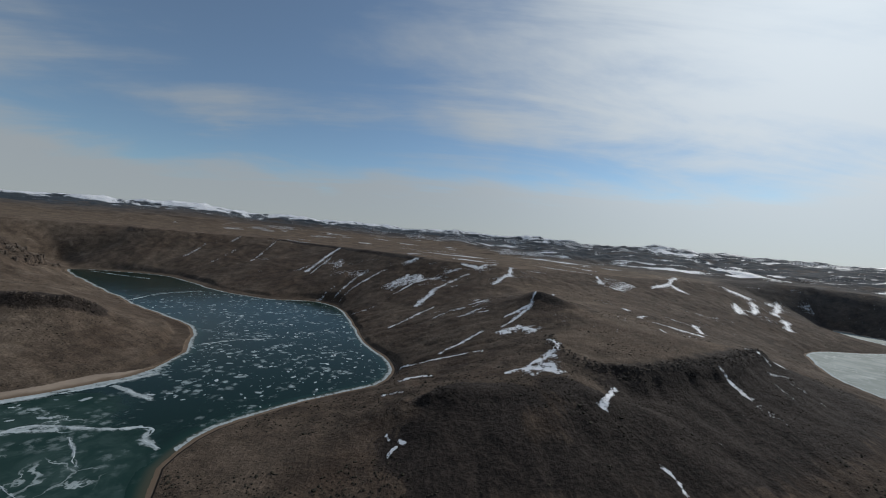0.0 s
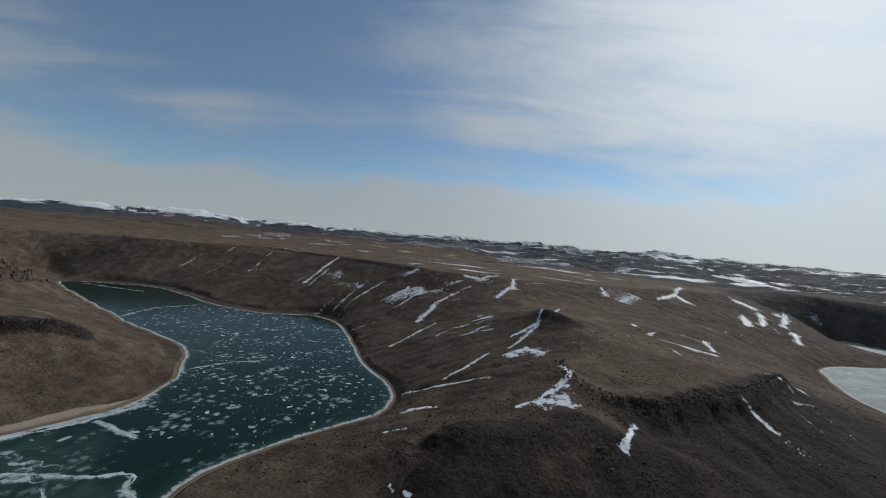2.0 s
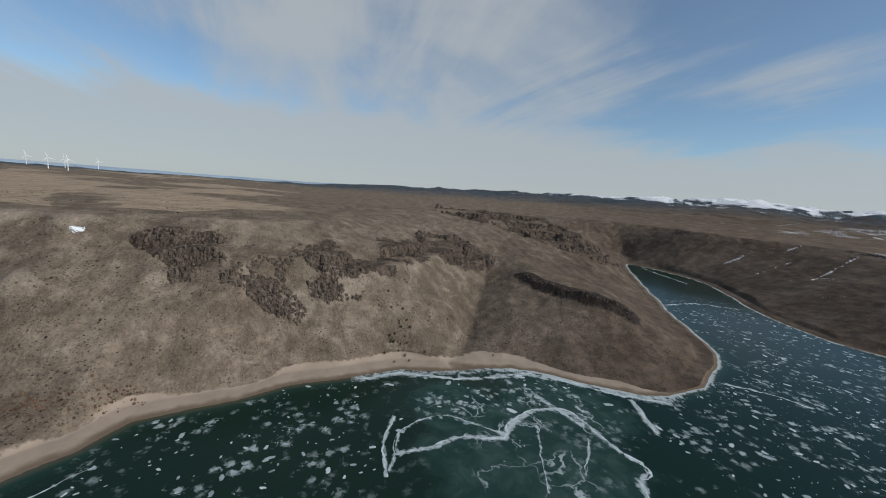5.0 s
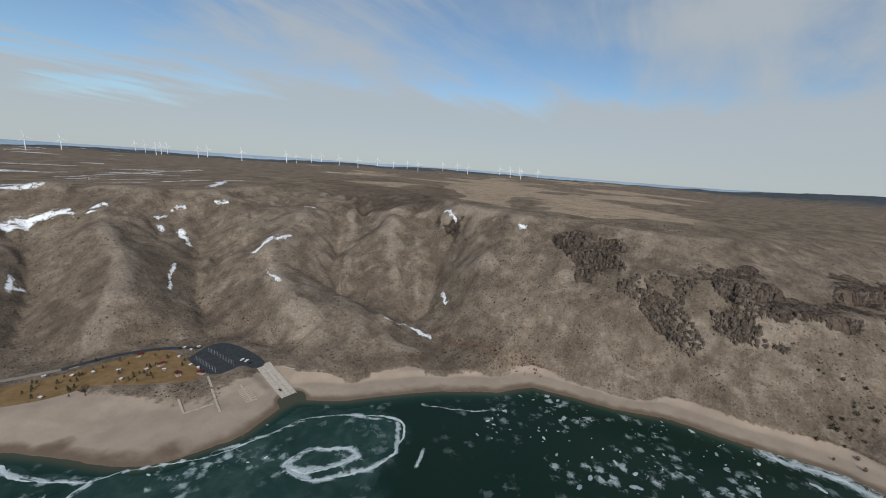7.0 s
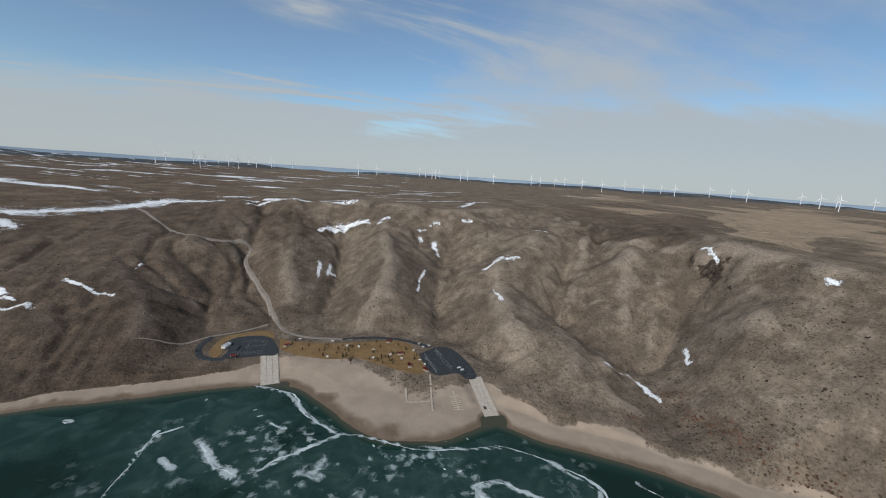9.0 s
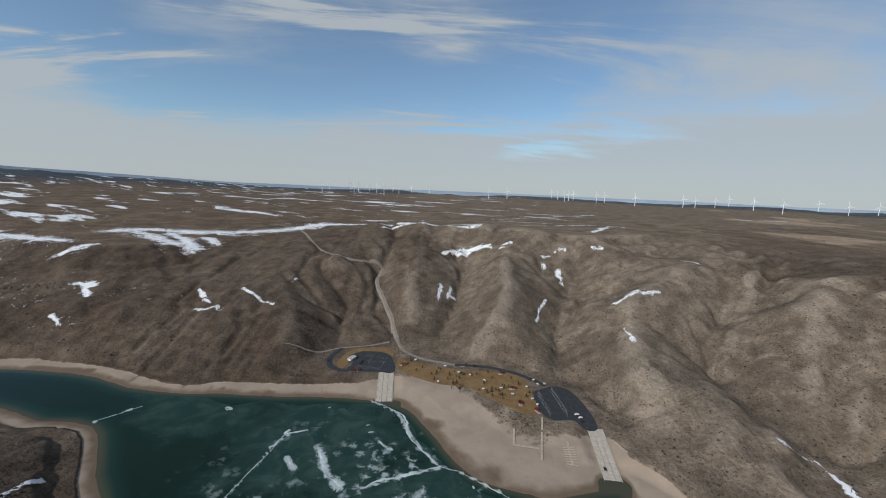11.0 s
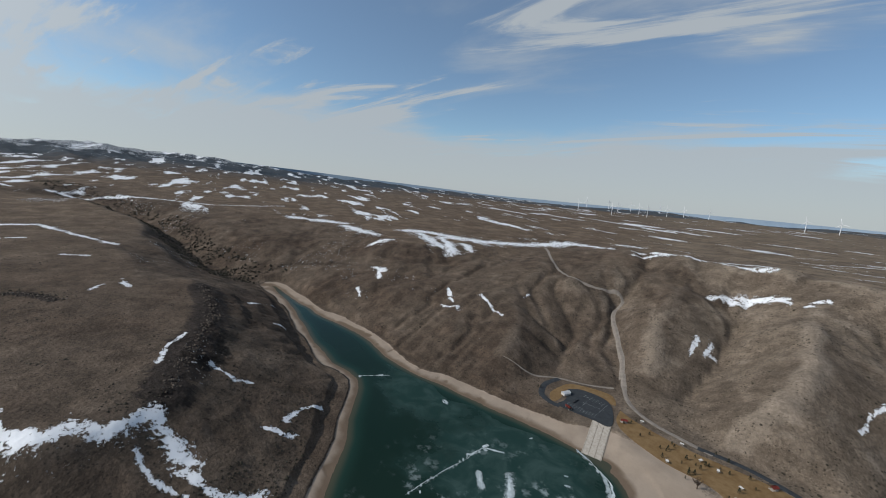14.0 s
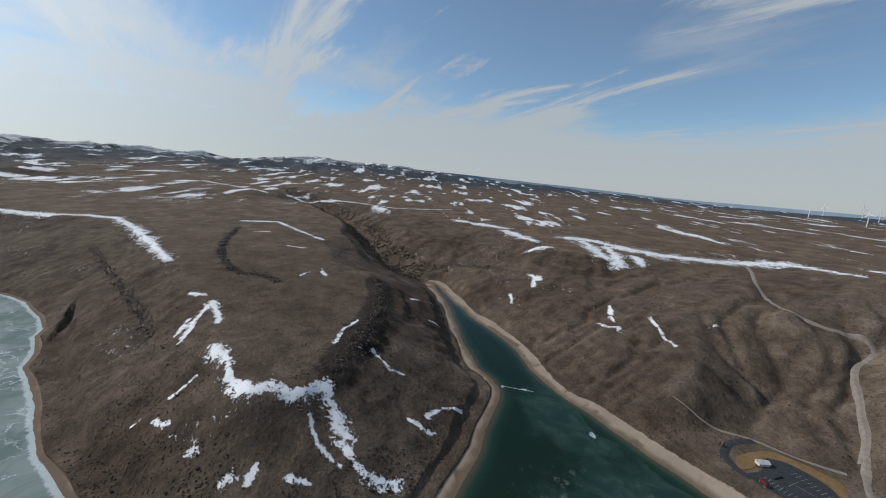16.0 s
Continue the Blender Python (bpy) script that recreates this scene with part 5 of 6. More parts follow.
def boat_ramp(top, foot, half, lanes):
    """Concrete lanes running down into the water, with seams between them."""
    ramp = holder("boat_ramp", "pale concrete boat ramp running down into the reservoir", "boat ramp", pose(*top, PARK_LEVEL))
    (ax, ay), (bx, by) = top, foot
    length = math.hypot(bx - ax, by - ay)
    ux, uy = (bx - ax) / length, (by - ay) / length
    pitch = 2 * half / lanes
    for k in range(lanes):
        bm = bmesh.new()
        off = -half + pitch * (k + .5)
        cut = 14
        rows = []
        for s in range(cut + 1):
            x, y = ax + ux * length * s / cut, ay + uy * length * s / cut
            z = float(ramp_height(x, y, top, foot)) + .12
            rows.append([bm.verts.new((x - uy * (off + c) - ax, y + ux * (off + c) - ay, z + dz - PARK_LEVEL))
                         for c, dz in ((-pitch * .47, -.5), (-pitch * .47, 0), (pitch * .47, 0), (pitch * .47, -.5))])
        for a, b in zip(rows, rows[1:]):
            for i in range(3):
                bm.faces.new((a[i], a[i + 1], b[i + 1], b[i]))
        bm.faces.new(rows[0][::-1])
        bm.faces.new(rows[-1])
        bmesh.ops.recalc_face_normals(bm, faces=bm.faces)
        part("concrete_lane", bm, CONCRETE, ramp)
    for c in (-half - .35, half + .35):
        bm = bmesh.new()
        for s in range(2):
            x, y = ux * length * s - uy * c, uy * length * s + ux * c
            z = float(ramp_height(ax + ux * length * s, ay + uy * length * s, top, foot)) - PARK_LEVEL
            for dx, dz in ((-.3, -.4), (-.3, .35), (.3, .35), (.3, -.4)):
                bm.verts.new((x - uy * dx, y + ux * dx, z + dz))
        v = list(bm.verts)
        for i in range(4):
            bm.faces.new((v[i], v[(i + 1) % 4], v[4 + (i + 1) % 4], v[4 + i]))
        bm.faces.new(v[:4][::-1])
        bm.faces.new(v[4:])
        bmesh.ops.recalc_face_normals(bm, faces=bm.faces)
        part("kerb", bm, CONCRETE, ramp)
    return ramp


boat_ramp((-10, -456), (-15, -400), 9.5, 3)
boat_ramp((-247, -351), (-241, -286), 7.6, 3)


def dock(points, half, label, fingers=0, reach=0.0):
    """A row of grounded floating dock sections lying on the beach."""
    x0, y0 = points[0]
    thing = holder("floating_dock", label, "dock", pose(x0, y0, float(on_ground(x0, y0))), "docks on the beach")
    base = thing.location.z

    def plank(ax, ay, bx, by, w):
        n = max(1, round(math.hypot(bx - ax, by - ay) / 7))
        for k in range(n):
            p = [(ax + (bx - ax) * u, ay + (by - ay) * u) for u in (k / n + .01, (k + 1) / n - .01)]
            zs = [float(on_ground(*q)) + .55 for q in p]
            dx, dy = p[1][0] - p[0][0], p[1][1] - p[0][1]
            long = math.hypot(dx, dy)
            bm = bmesh.new()
            box(bm, 0, 0, -.35, long, 2 * w, .7, .08)
            section = part("dock_section", bm, WOOD, thing)
            section.location = ((p[0][0] + p[1][0]) / 2 - x0, (p[0][1] + p[1][1]) / 2 - y0, sum(zs) / 2 - base)
            section.rotation_euler = (0, -math.atan2(zs[1] - zs[0], long), math.atan2(dy, dx))

    for (ax, ay), (bx, by) in zip(points, points[1:]):
        plank(ax, ay, bx, by, half)
    if fingers:
        (ax, ay), (bx, by) = points[0], points[-1]
        long = math.hypot(bx - ax, by - ay)
        sx, sy = -(by - ay) / long, (bx - ax) / long
        for k in range(fingers):
            u = .25 + .72 * k / (fingers - 1)
            for s in (-1, 1):
                mx, my = ax + (bx - ax) * u, ay + (by - ay) * u
                plank(mx + sx * s * half, my + sy * s * half, mx + sx * s * reach, my + sy * s * reach, .55)
    return thing


dock(DOCK_L, 1.0, "pale wooden dock sections lying on the sandy beach")
dock(DOCK_M[:2], 1.0, "short pale wooden dock resting on the beach slope")
dock(DOCK_M[2:], 1.0, "long pale wooden dock grounded on the sand")
dock(DOCK_COMB, .9, "pale wooden dock with finger piers grounded on sand", 8, 5.5)
dock(DOCK_LOG, .7, "narrow pale wooden dock next to a boat ramp")


def picnic_table(m):
    """A table with benches under a small white roof."""
    thing = holder("picnic_shelter", "small white-roofed picnic table shelter on dry grass", "picnic shelter", m, "picnic shelters in the park")
    bm = bmesh.new()
    box(bm, 0, 0, 2.3, 3.8, 2.6, .12, .03)
    part("roof", bm, WHITE_ROOF, thing, "white sheet roof")
    for x in (-1.6, 1.6):
        for y in (-1.05, 1.05):
            bm = bmesh.new()
            tube(bm, x, y, 0, .08, .07, 2.3, 8)
            part("post", bm, POST, thing)
    bm = bmesh.new()
    box(bm, 0, 0, .70, 1.9, .75, .06, .02)
    part("tabletop", bm, WOOD, thing)
    for y in (-.72, .72):
        bm = bmesh.new()
        box(bm, 0, y, .42, 1.9, .28, .05, .015)
        part("bench", bm, WOOD, thing)
    for x in (-.7, .7):
        bm = bmesh.new()
        box(bm, x, 0, 0, .1, 1.5, .42)
        box(bm, x, 0, .42, .1, .3, .28)
        part("leg", bm, POST, thing)
    return thing


def red_shelter(m, width=8.0, depth=5.0):
    thing = holder("group_shelter", "open picnic shelter with a dull red gabled roof", "shelter", m, "red shelters")
    bm = bmesh.new()
    v = [bm.verts.new(c) for c in ((-width / 2, -depth / 2, 2.6), (width / 2, -depth / 2, 2.6), (width / 2, 0, 3.8), (-width / 2, 0, 3.8), (width / 2, depth / 2, 2.6), (-width / 2, depth / 2, 2.6))]
    bm.faces.new((v[0], v[1], v[2], v[3]))
    bm.faces.new((v[3], v[2], v[4], v[5]))
    bmesh.ops.solidify(bm, geom=bm.faces[:], thickness=.14)
    part("roof", bm, RED_ROOF, thing, "dull red metal roof")
    for x in (-width * .42, width * .42):
        for y in (-depth * .38, depth * .38):
            bm = bmesh.new()
            box(bm, x, y, 0, .2, .2, 2.75, .02)
            part("post", bm, WOOD, thing)
    bm = bmesh.new()
    box(bm, 0, 0, 0, width * .95, depth * .9, .12, .02)
    part("slab", bm, CONCRETE, thing)
    return thing


first_table = picnic_table(pose(*TABLES[0], PARK_LEVEL + .02, 0, 0, 20))
for k, spot in enumerate(TABLES[1:]):
    copy_thing(first_table, pose(*spot, PARK_LEVEL + .02, 0, 0, (k * 47) % 180))
first_shelter = red_shelter(pose(*SHELTERS[0], PARK_LEVEL + .02, 0, 0, 30))
for k, spot in enumerate(SHELTERS[1:]):
    copy_thing(first_shelter, pose(*spot, float(on_ground(*spot)) + .2, 0, 0, 15 + k * 33))


def restroom(m):
    thing = holder("restroom", "small white restroom building with a low gable roof", "building", m)
    bm = bmesh.new()
    box(bm, 0, 0, 0, 11, 6, 2.9, .03)
    part("wall", bm, WALL, thing)
    bm = bmesh.new()
    v = [bm.verts.new(c) for c in ((-6, -3.7, 2.85), (6, -3.7, 2.85), (6, 0, 4.5), (-6, 0, 4.5), (6, 3.7, 2.85), (-6, 3.7, 2.85))]
    bm.faces.new((v[0], v[1], v[2], v[3]))
    bm.faces.new((v[3], v[2], v[4], v[5]))
    bmesh.ops.solidify(bm, geom=bm.faces[:], thickness=.16)
    part("roof", bm, WHITE_METAL, thing, "white metal roof")
    for x in (-3, 3):
        bm = bmesh.new()
        box(bm, x, -3.02, .05, 1.0, .1, 2.05, .01)
        part("door", bm, DOOR, thing, "brown painted door")
    for x in (-5.5, 5.5):
        bm = bmesh.new()
        v = [bm.verts.new((x, *c)) for c in ((-3, 2.9), (3, 2.9), (0, 4.3))]
        bm.faces.new(v)
        bmesh.ops.solidify(bm, geom=bm.faces[:], thickness=.1)
        part("gable", bm, WALL, thing)
    return thing


restroom(pose(*RESTROOM[0], PARK_LEVEL + .1, 0, 0, 62))


def pickup(m, paint, label):
    """A parked pickup or van: body, cab, windows, wheels."""
    thing = holder("pickup_truck", label, "car", m, "parked vehicles")
    bm = bmesh.new()
    box(bm, 0, 0, .45, 5.4, 1.9, .65, .12)
    box(bm, 1.9, 0, .85, 1.5, 1.8, .32, .1)
    part("body", bm, paint, thing)
    bm = bmesh.new()
    box(bm, .2, 0, 1.05, 2.1, 1.75, .78, .18)
    cab = part("cab", bm, paint, thing)
    bm = bmesh.new()
    box(bm, .2, 0, 1.22, 2.14, 1.5, .42, .06)
    box(bm, .2, 0, 1.22, 1.7, 1.79, .42, .06)
    part("window", bm, GLASS, cab, "dark tinted glass")
    for x in (-1.7, 1.75):
        for y in (-.85, .85):
            bm = bmesh.new()
            tube(bm, 0, 0, -.13, .39, .39, .26, 14, pose(x, y, .39, 90))
            part("wheel", bm, RUBBER, thing)
    return thing


truck = pickup(pose(*CARS[0], PARK_LEVEL + .17, 0, 0, 15), CAR_WHITE, "white pickup truck parked on the asphalt lot")
copy_thing(truck, pose(*CARS[1], PARK_LEVEL + .17, 0, 0, 20))
van = pickup(pose(CARS[2][0], CARS[2][1], PARK_LEVEL + .17, 0, 0, 10), CAR_DARK, "dark pickup truck parked on the asphalt lot")
copy_thing(van, pose(*CARS[3], PARK_LEVEL + .17, 0, 0, 80))
copy_thing(van, pose(*CARS[4], PARK_LEVEL + .17, 0, 0, 85))
lower = pickup(pose(-238, -301, float(ramp_height(-238, -301, (-247, -351), (-241, -286))) + .16, 0, 9, -96), CAR_DARK, "dark pickup truck standing at the foot of the boat ramp")

# ---------------------------------------------------------------- trees, shrubs and stones
dice = random.Random(4)


def leaf_cloud(bm, spots, size):
    """Many small bent leaves round given spots."""
    for x, y, z, s in spots:
        for _ in range(7):
            a = Vector((dice.gauss(0, 1), dice.gauss(0, 1), dice.gauss(0, .8))).normalized()
            c = Vector((x, y, z)) + a * s * dice.uniform(.2, 1)
            u = a.orthogonal().normalized() * size * dice.uniform(.6, 1.4)
            w = a.cross(u).normalized() * size * dice.uniform(.5, 1.1)
            tip = c + u + a * size * .4
            bm.faces.new([bm.verts.new(q) for q in (c - w * .6, c + w * .6, tip + w * .3, tip - w * .3)])


def small_tree(height):
    thing = holder("park_tree", "small dark evergreen tree planted in dry grass", "tree", Matrix(), "young trees in the park")
    bm = bmesh.new()
    tube(bm, 0, 0, 0, .16, .07, height * .8, 8)
    for k in range(7):
        z = height * (.2 + .08 * k)
        tube(bm, 0, 0, 0, .05, .02, height * .28 * (1 - k * .1), 5, pose(0, 0, z, 0, 62, k * 137))
    part("trunk", bm, BARK, thing)
    bm = bmesh.new()
    spots = []
    for k in range(46):
        u = (k + .5) / 46
        r = height * .30 * (1 - u) ** .8 * dice.uniform(.45, 1.05) + .1
        a = k * 2.4
        spots.append((r * math.cos(a), r * math.sin(a), height * (.14 + .86 * u), height * .085))
    leaf_cloud(bm, spots, height * .055)
    part("crown", bm, NEEDLES, thing)
    return thing


trees = [small_tree(4.2), small_tree(5.4), small_tree(3.4)]
for k, spot in enumerate(TREES):
    z = PARK_LEVEL if k not in (15, 16) else float(on_ground(*spot))
    if k < 3:
        trees[k].matrix_world = pose(*spot, z)
    else:
        copy_thing(trees[k % 3], pose(*spot, z, 0, 0, k * 71))
planted = 0
while planted < 30:
    x, y = dice.uniform(-195, -25), dice.uniform(-495, -375)
    if inside(np.array([x]), np.array([y]), np.array(LAWN, float))[0] and to_line(np.array([x]), np.array([y]), LAWN, True)[0][0] > 4:
        copy_thing(trees[planted % 3], pose(x, y, PARK_LEVEL, 0, 0, planted * 53))
        planted += 1


def broad_tree(m):
    """A leafless cottonwood: trunk, limbs and a haze of twigs."""
    thing = holder("bare_tree", "large leafless reddish-brown tree at the lawn's edge", "tree", m)
    bm = bmesh.new()
    tube(bm, 0, 0, 0, .55, .35, 4, 10)
    limbs = []
    for k in range(12):
        tilt, turn_, long = dice.uniform(20, 62), k * 137.5, dice.uniform(5, 8.5)
        place = pose(0, 0, dice.uniform(2.0, 4.0), 0, tilt, turn_)
        tube(bm, 0, 0, 0, .2, .05, long, 6, place)
        limbs += [(place @ Vector((0, 0, long * u)), long) for u in (.45, .7, .95)]
    part("trunk", bm, BARK, thing)
    bm = bmesh.new()
    for c, long in limbs:
        for _ in range(34):
            w = Vector((dice.gauss(0, 1), dice.gauss(0, 1), dice.gauss(.45, .8))).normalized() * dice.uniform(1, 3)
            s = w.orthogonal().normalized() * .05
            bm.faces.new([bm.verts.new(q) for q in (c - s, c + s, c + w)])
    part("crown", bm, TWIGS, thing, "haze of bare reddish twigs")
    return thing


broad_tree(pose(*BARE_TREE[0], PARK_LEVEL - .1))


def scatter(name, places, shape, material, label, category, ragged=.35):
    """One object of many pieces: places are rows of x, y, z, size, turn, stretch."""
    base_v, base_f = shape
    rows = np.asarray(places, float)
    c, s = np.cos(rows[:, 4]), np.sin(rows[:, 4])
    n = len(rows)
    jolt = 1 + ragged * np.random.RandomState(8).uniform(-1, 1, (n, len(base_v), 1))
    v = base_v[None] * jolt * rows[:, 3][:, None, None]
    v[:, :, 2] *= rows[:, 5][:, None]
    x = v[:, :, 0] * c[:, None] - v[:, :, 1] * s[:, None]
    y = v[:, :, 0] * s[:, None] + v[:, :, 1] * c[:, None]
    out = np.stack([x, y, v[:, :, 2]], -1) + rows[:, None, :3]
    f = (base_f[None] + (np.arange(n) * len(base_v))[:, None, None]).reshape(-1, base_f.shape[1])
    return tagged(mesh_object(name, out.reshape(-1, 3), f, material, False), label, category, kind="stuff")


def ball(rings=1):
    bm = bmesh.new()
    bmesh.ops.create_icosphere(bm, subdivisions=rings, radius=1)
    v = np.array([q.co[:] for q in bm.verts])
    f = np.array([[q.index for q in face.verts] for face in bm.faces])
    bm.free()
    return v, f


BALL = ball(1)
rng = np.random.RandomState(12)


def pick(count, keep, near=90, far=1500, tries=6):
    """Random places on the land that a rule keeps, thicker near the middle."""
    r = near * (far / near) ** rng.uniform(0, 1, count * tries) ** .8
    a = rng.uniform(0, 2 * math.pi, count * tries)
    x, y = CENTRE[0] + r * np.cos(a), CENTRE[1] + r * np.sin(a)
    d = shore_distance(x, y)
    clear = d > np.where(np.hypot(x + 100, y + 370) < 190, 75, np.where((x > -230) & (y > 150) | (x > 130) & (y > -60), 8, 32))
    x, y = x[clear], y[clear]
    z = on_ground(x, y)
    m = keep(x, y, z)
    return x[m][:count], y[m][:count], z[m][:count]


def off_park(x, y):
    return ~inside(x, y, np.array(PARK_AREA, float)) & (to_line(x, y, DIRT_ROAD)[0] > 9) & (to_line(x, y, JUNCTION_ROAD)[0] > 9) & (to_line(x, y, TRACK_WEST)[0] > 7)


hollow = blur(GRID, 14) - blur(GRID, 1)
x, y, z = pick(18000, lambda x, y, z: (fractal(x, y, 55.0, 3, 77) + .25 * np.clip(sample(hollow, x, y), -1.5, 3) > .05) & off_park(x, y), 130, 1500)
n = len(x)
scatter("sagebrush", np.stack([x, y, z + .1, rng.uniform(.40, 1.1, n) * (1 + .8 * (rng.uniform(0, 1, n) > .95)), rng.uniform(0, 6.3, n), rng.uniform(.55, .9, n)], -1),
        BALL, SAGE, "low dark sagebrush scattered over the slopes", "shrub")
x, y, z = pick(3000, lambda x, y, z: (sample(STONE, x, y) + .25 * value_noise(x / 20, y / 20, 4) > .42), 150, 1500)
n = len(x)
scatter("boulders", np.stack([x, y, z - .1, rng.uniform(.4, 1.25, n) ** 1.6, rng.uniform(0, 6.3, n), rng.uniform(.6, 1.2, n)], -1),
        BALL, BASALT, "dark basalt boulders below the cliffs", "rocks")


def column_shape():
    a = np.arange(6) / 6 * 2 * math.pi
    foot = np.stack([np.cos(a) * 1.0, np.sin(a) * .8, 0 * a - 1.0], -1)
    mid = np.stack([np.cos(a + .2) * .92, np.sin(a + .2) * .75, 0 * a + .6], -1)
    top = np.stack([np.cos(a + .3) * .8, np.sin(a + .3) * .66, 0 * a + 1.05], -1)
    v = np.vstack([foot, mid, top, [[.1, 0, 1.12]]])
    f = []
    for k in range(6):
        j = (k + 1) % 6
        f += [(k, j, 6 + j), (k, 6 + j, 6 + k), (6 + k, 6 + j, 12 + j), (6 + k, 12 + j, 12 + k), (12 + k, 12 + j, 18)]
    return v, np.array(f)


def in_outline(ring, spacing):
    """Random places inside an outline, about so far apart."""
    q = np.array(ring, float)
    low, high = q.min(0), q.max(0)
    count = int((high - low).prod() / spacing ** 2)
    x, y = rng.uniform(low[0], high[0], count), rng.uniform(low[1], high[1], count)
    m = inside(x, y, q) & (fractal(x, y, 22.0, 4, 88, .6) > -.2)
    return np.stack([x[m], y[m]], -1)


spots = np.vstack([in_outline(c, 2.8 if len(c) < 11 else 5.5) for c in CRAGS])
x, y = spots[:, 0], spots[:, 1]
drop = np.hypot(on_ground(x + 3, y) - on_ground(x - 3, y), on_ground(x, y + 3) - on_ground(x, y - 3)) / 6
x, y = x[drop > .75], y[drop > .75]
z, n = on_ground(x, y), len(x)
girth = np.where(x < -860, 1.5, 1.0) * rng.uniform(1.3, 3.4, n)
scatter("basalt_columns", np.stack([x, y, z - girth * .25, girth, rng.uniform(0, 6.3, n), rng.uniform(.5, 1.25, n)], -1),
        column_shape(), BASALT, "weathered dark basalt columns in broken cliff bands", "cliff")


def along_ledges(lines, step, spread, count):
    """Places strewn along the ledges."""
    rows = []
    for line in lines:
        p = smoothed(line, step)
        for _ in range(count):
            rows.append(p[:, :2] + rng.normal(0, spread, (len(p), 2)))
    q = np.vstack(rows)
    return q[:, 0], q[:, 1], on_ground(q[:, 0], q[:, 1])


x, y, z = along_ledges((LEDGE_EAST, LEDGE_SADDLE, LEDGE_TIP, LEDGE_SOUTH, BENCH_NORTH, KNOLL_WEST_EDGE), 3.5, 4.5, 3)
n = len(x)
scatter("ledge_rocks", np.stack([x, y, z - .1, rng.uniform(.5, 1.9, n), rng.uniform(0, 6.3, n), rng.uniform(.7, 1.5, n)], -1),
        BALL, BASALT, "dark broken basalt along the mesa ledges", "rocks")
spots = np.array(WILLOWS)
spots = np.repeat(spots, 34, 0) + rng.normal(0, 7.0, (34 * len(WILLOWS), 2))
x, y = spots[:, 0], spots[:, 1]
z, n = on_ground(x, y), len(x)
scatter("willow_brush", np.stack([x, y, z + .3, rng.uniform(.5, 1.5, n), rng.uniform(0, 6.3, n), rng.uniform(.7, 1.1, n)], -1),
        BALL, WILLOW, "reddish bare willow brush at the creek mouths", "shrub")
x, y, z = pick(3200, lambda x, y, z: (to_line(x, y, CREEK)[0] < 62) & (fractal(x, y, 45.0, 3, 97) > -.30) & (x > 760), 600, 2300, 60)
n = len(x)
scatter("creek_brush", np.stack([x, y, z + .4, rng.uniform(1.2, 3.4, n), rng.uniform(0, 6.3, n), rng.uniform(.7, 1.2, n)], -1),
        BALL, SAGE, "dark brush and junipers crowding the creek canyon", "shrub")


def juniper(height):
    thing = holder("juniper", "small dark juniper on the bare hillside", "tree", Matrix(), "junipers above the beach")
    bm = bmesh.new()
    tube(bm, 0, 0, -.3, .22, .1, height * .6, 7)
    part("trunk", bm, BARK, thing)
    bm = bmesh.new()
    spots = []
    for k in range(40):
        a, u = k * 2.4, (k + .5) / 40
        r = height * .42 * math.sqrt(math.sin(math.pi * min(1, .12 + u * .85))) * dice.uniform(.4, 1)
        spots.append((r * math.cos(a), r * math.sin(a), height * (.12 + .85 * u), height * .11))
    leaf_cloud(bm, spots, height * .075)
    part("crown", bm, NEEDLES, thing)
    return thing


grove = [juniper(4.5), juniper(3.2)]
for k in range(26):
    x, y = -548 + dice.gauss(0, 22), 185 + dice.gauss(0, 14)
    m = pose(x, y, float(on_ground(x, y)), 0, 0, dice.uniform(0, 360))
    if k < 2:
        grove[k].matrix_world = m
    else:
        copy_thing(grove[k % 2], m)

# ---------------------------------------------------------------- ice on the lake
def floe_rows(count, x0, x1, y0, y1, small, large, edge=6.0):
    x, y = rng.uniform(x0, x1, count), rng.uniform(y0, y1, count)
    clump = fractal(x, y, 60.0, 3, 19) > -.15
    m = clump & (shore_distance(x, y) < -edge)
    x, y = x[m], y[m]
    size = small * (large / small) ** (rng.uniform(0, 1, len(x)) ** 2.2)
    return np.stack([x, y, 0 * x, size, rng.uniform(0, 6.3, len(x)), np.ones(len(x))], -1)


def floe_shape(sides=11):
    a = np.arange(sides) / sides * 2 * math.pi
    rim_ = 1 + .25 * np.sin(2 * a + .5) + .12 * np.sin(5 * a)
    low = np.stack([np.cos(a) * rim_ * 1.25, np.sin(a) * rim_ * .85, 0 * a - .02], -1)
    high = low * (.93, .93, 0) + (0, 0, .04)
    v = np.vstack([low, high, [[0, 0, .045]]])
    f = []
    for k in range(sides):
        j = (k + 1) % sides
        f += [(k, j, sides + j), (k, sides + j, sides + k), (sides + k, sides + j, 2 * sides)]
    return v, np.array(f)


floes = np.vstack([floe_rows(620, -420, -70, 420, 800, .6, 3.4), floe_rows(400, -760, -150, 780, 1120, .8, 4.4),
                   floe_rows(170, -480, -270, -110, 120, .6, 3.0), floe_rows(20, -300, 120, -390, -120, 1.0, 3.0), floe_rows(60, -480, -360, 120, 420, 1.5, 5.0)])
scatter("ice_floes", floes, floe_shape(), ICE, "small white ice floes drifting on dark water", "ice", .16)


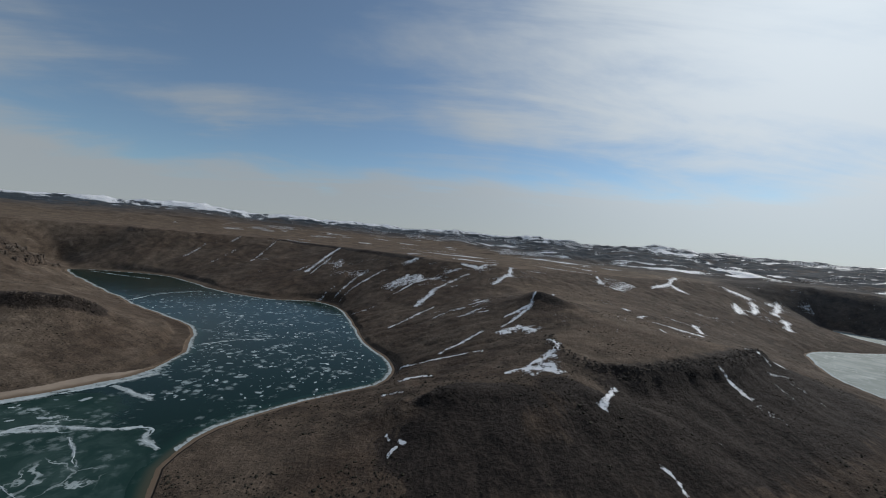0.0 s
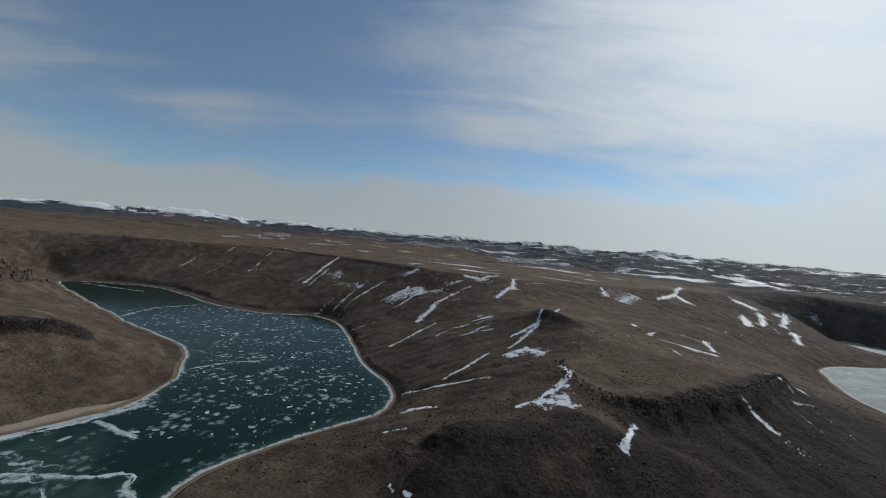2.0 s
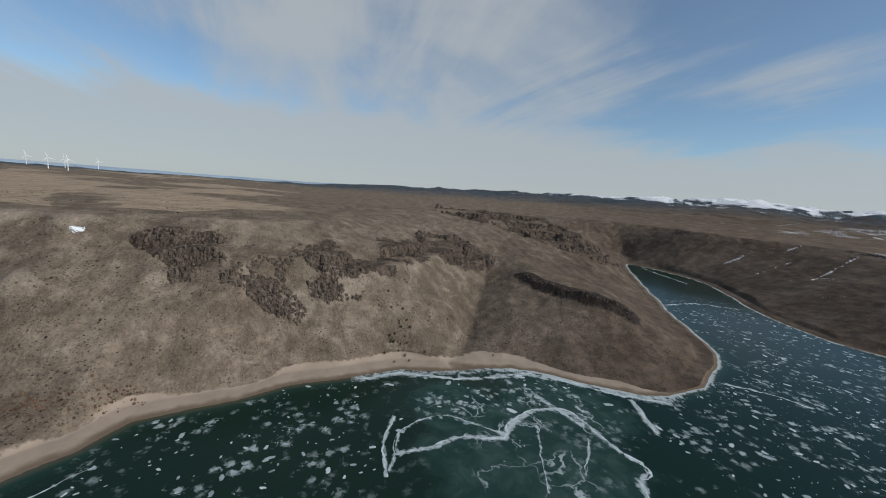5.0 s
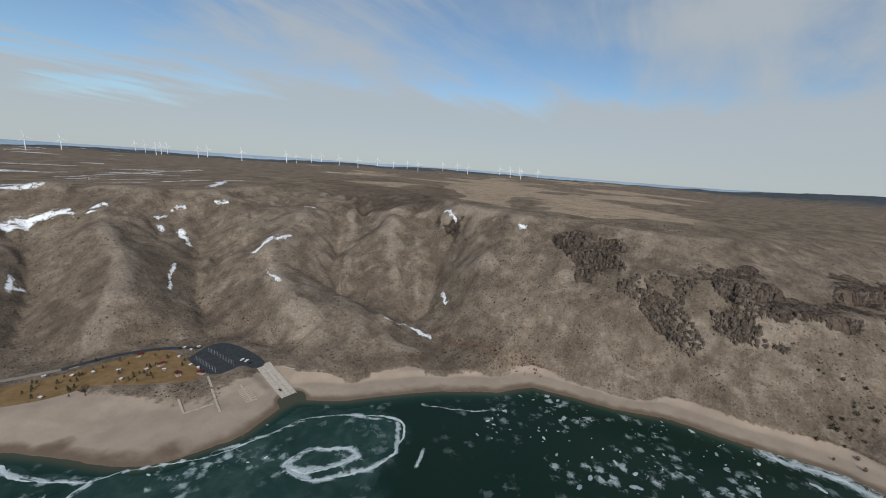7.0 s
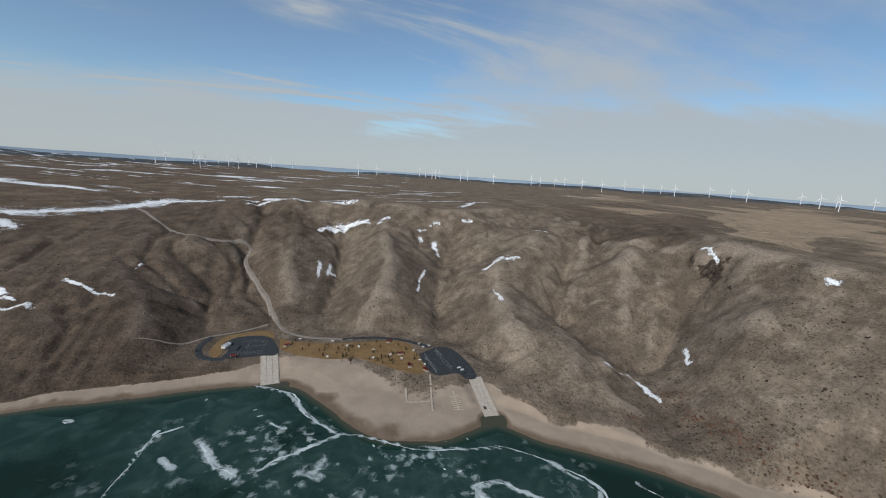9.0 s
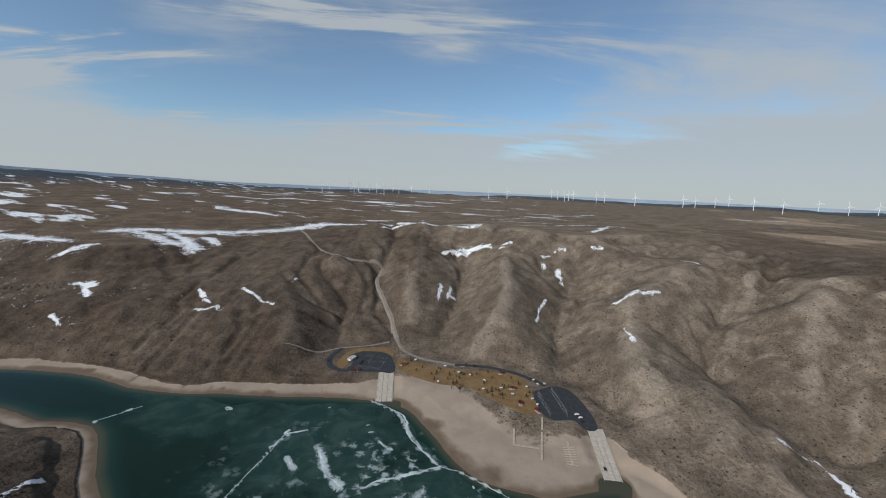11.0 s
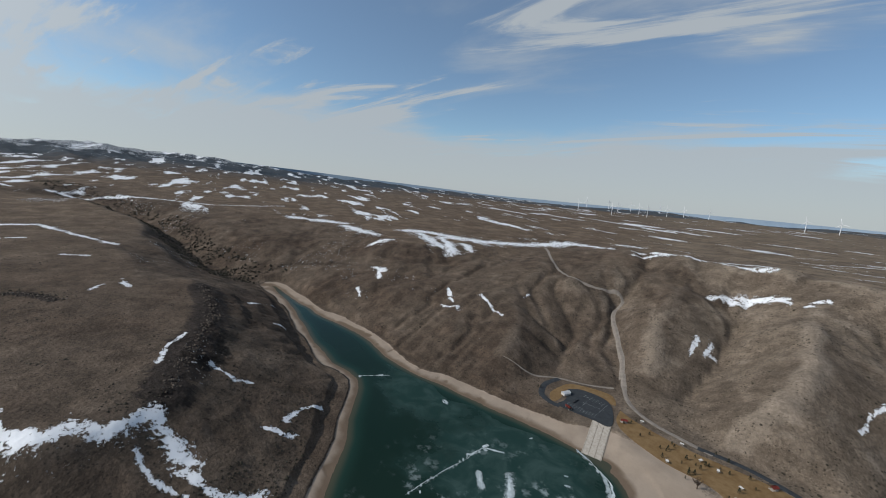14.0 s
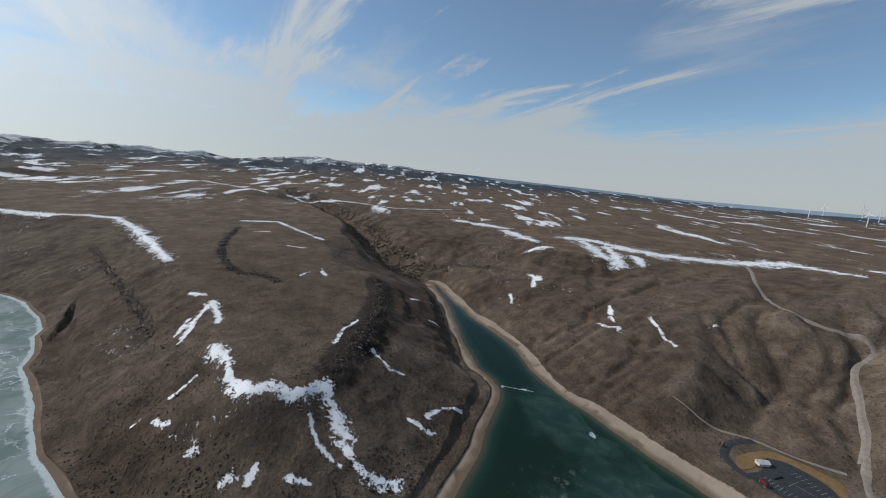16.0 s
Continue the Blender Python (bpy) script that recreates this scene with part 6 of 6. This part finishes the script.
def ice_ridges():
    """Ragged white ridges where sheets of ice have met."""
    verts, faces = [], []
    chains = []
    for ax, ay, bx, by, half in RIDGES:
        if chains and chains[-1][-1][:2] == (ax, ay):
            chains[-1].append((bx, by, half))
        else:
            chains.append([(ax, ay, half), (bx, by, half)])
    for chain in chains:
        p = smoothed(chain, 1.8)
        way = np.gradient(p[:, :2], axis=0)
        way /= np.hypot(way[:, 0], way[:, 1])[:, None]
        nx, ny = -way[:, 1], way[:, 0]
        cx, cy, half, n = p[:, 0], p[:, 1], p[:, 2], len(p) - 1
        sway = 4.5 * fractal(cx, cy, 34.0, 4, 14, .6)
        cx, cy = cx + nx * sway, cy + ny * sway
        w1 = half * np.clip(.30 + 2.0 * fractal(cx, cy, 17.0, 5, 15, .68), .04, 1.5)
        w2 = half * np.clip(.30 + 2.0 * fractal(cx, cy, 15.0, 5, 16, .68), .04, 1.5)
        k0 = len(verts)
        for k in range(n + 1):
            verts += [(cx[k] + nx[k] * w1[k], cy[k] + ny[k] * w1[k], -.02), (cx[k], cy[k], .16), (cx[k] - nx[k] * w2[k], cy[k] - ny[k] * w2[k], -.02)]
        for k in range(n):
            a = k0 + 3 * k
            faces += [(a, a + 1, a + 4, a + 3), (a + 1, a + 2, a + 5, a + 4)]
    ob = mesh_object("ice_ridges", np.array(verts), np.array(faces)[:, ::-1], RIDGE_ICE)
    return tagged(ob, "ragged white ridges and cracks in the thin lake ice", "ice", kind="stuff")


ice_ridges()

# ---------------------------------------------------------------- wind turbines on the plateau
TURBINES = [(192.3, 3300), (191.8, 4147), (190.3, 4344), (189.2, 3991), (188.1, 3492), (186.9, 4385), (186.0, 4032), (184.2, 4229), (181.6, 4426),
               (172.7, 3357), (170.1, 3530), (164.0, 4467), (163.1, 4114), (162.1, 3549), (161.6, 3958), (161.0, 4155), (157.9, 3568), (156.9, 3741),
               (153.1, 3414), (147.7, 3587), (146.5, 4040), (144.5, 4237), (143.2, 4434), (140.8, 3779), (138.2, 3452), (135.5, 4475), (133.2, 4122),
               (131.2, 4319), (129.6, 3644), (126.0, 4163), (123.9, 4360), (122.3, 3663), (117.7, 4204), (116.1, 3509), (114.9, 4048), (114.6, 3355),
               (112.3, 4442), (196.8, 3900), (195.8, 4200), (193.0, 4300)]


def wind_turbine(m):
    thing = holder("wind_turbine", "tall white three-bladed wind turbine on the plateau", "wind turbine", m, "wind turbines on the horizon")
    bm = bmesh.new()
    tube(bm, 0, 0, -2, 2.3, 1.4, 72, 14)
    part("tower", bm, WHITE_METAL, thing)
    bm = bmesh.new()
    box(bm, -.8, 0, 69, 8, 3.2, 3.4, .6)
    part("nacelle", bm, WHITE_METAL, thing)
    bm = bmesh.new()
    made = bmesh.ops.create_uvsphere(bm, u_segments=10, v_segments=8, radius=1.7)["verts"]
    bmesh.ops.translate(bm, verts=made, vec=(4.0, 0, 70.7))
    hub = part("hub", bm, WHITE_METAL, thing)
    for k in range(3):
        bm = bmesh.new()
        rows = []
        for u, w in ((0, .9), (.12, 1.9), (.5, 1.2), (1, .35)):
            rows.append([bm.verts.new((dx, dy * w, 1 + 36 * u)) for dx, dy in ((-.3, -1), (.3, -.9), (.35, 1), (-.25, 1))])
        for a, b in zip(rows, rows[1:]):
            for i in range(4):
                bm.faces.new((a[i], a[(i + 1) % 4], b[(i + 1) % 4], b[i]))
        bm.faces.new(rows[-1])
        bm.faces.new(rows[0][::-1])
        bmesh.ops.transform(bm, verts=bm.verts, matrix=pose(4.0, 0, 70.7, 15 + 120 * k))
        bmesh.ops.recalc_face_normals(bm, faces=bm.faces)
        part("blade", bm, WHITE_METAL, hub)
    return thing


first_turbine = None
for k, (turn_, away) in enumerate(TURBINES):
    x, y = CENTRE[0] - math.sin(radians(turn_)) * away, CENTRE[1] + math.cos(radians(turn_)) * away
    m = pose(x, y, float(on_ground(x, y)) - 1, 0, 0, turn_ + 250 + (k * 37) % 50)
    if first_turbine is None:
        first_turbine = wind_turbine(m)
    else:
        copy_thing(first_turbine, m)
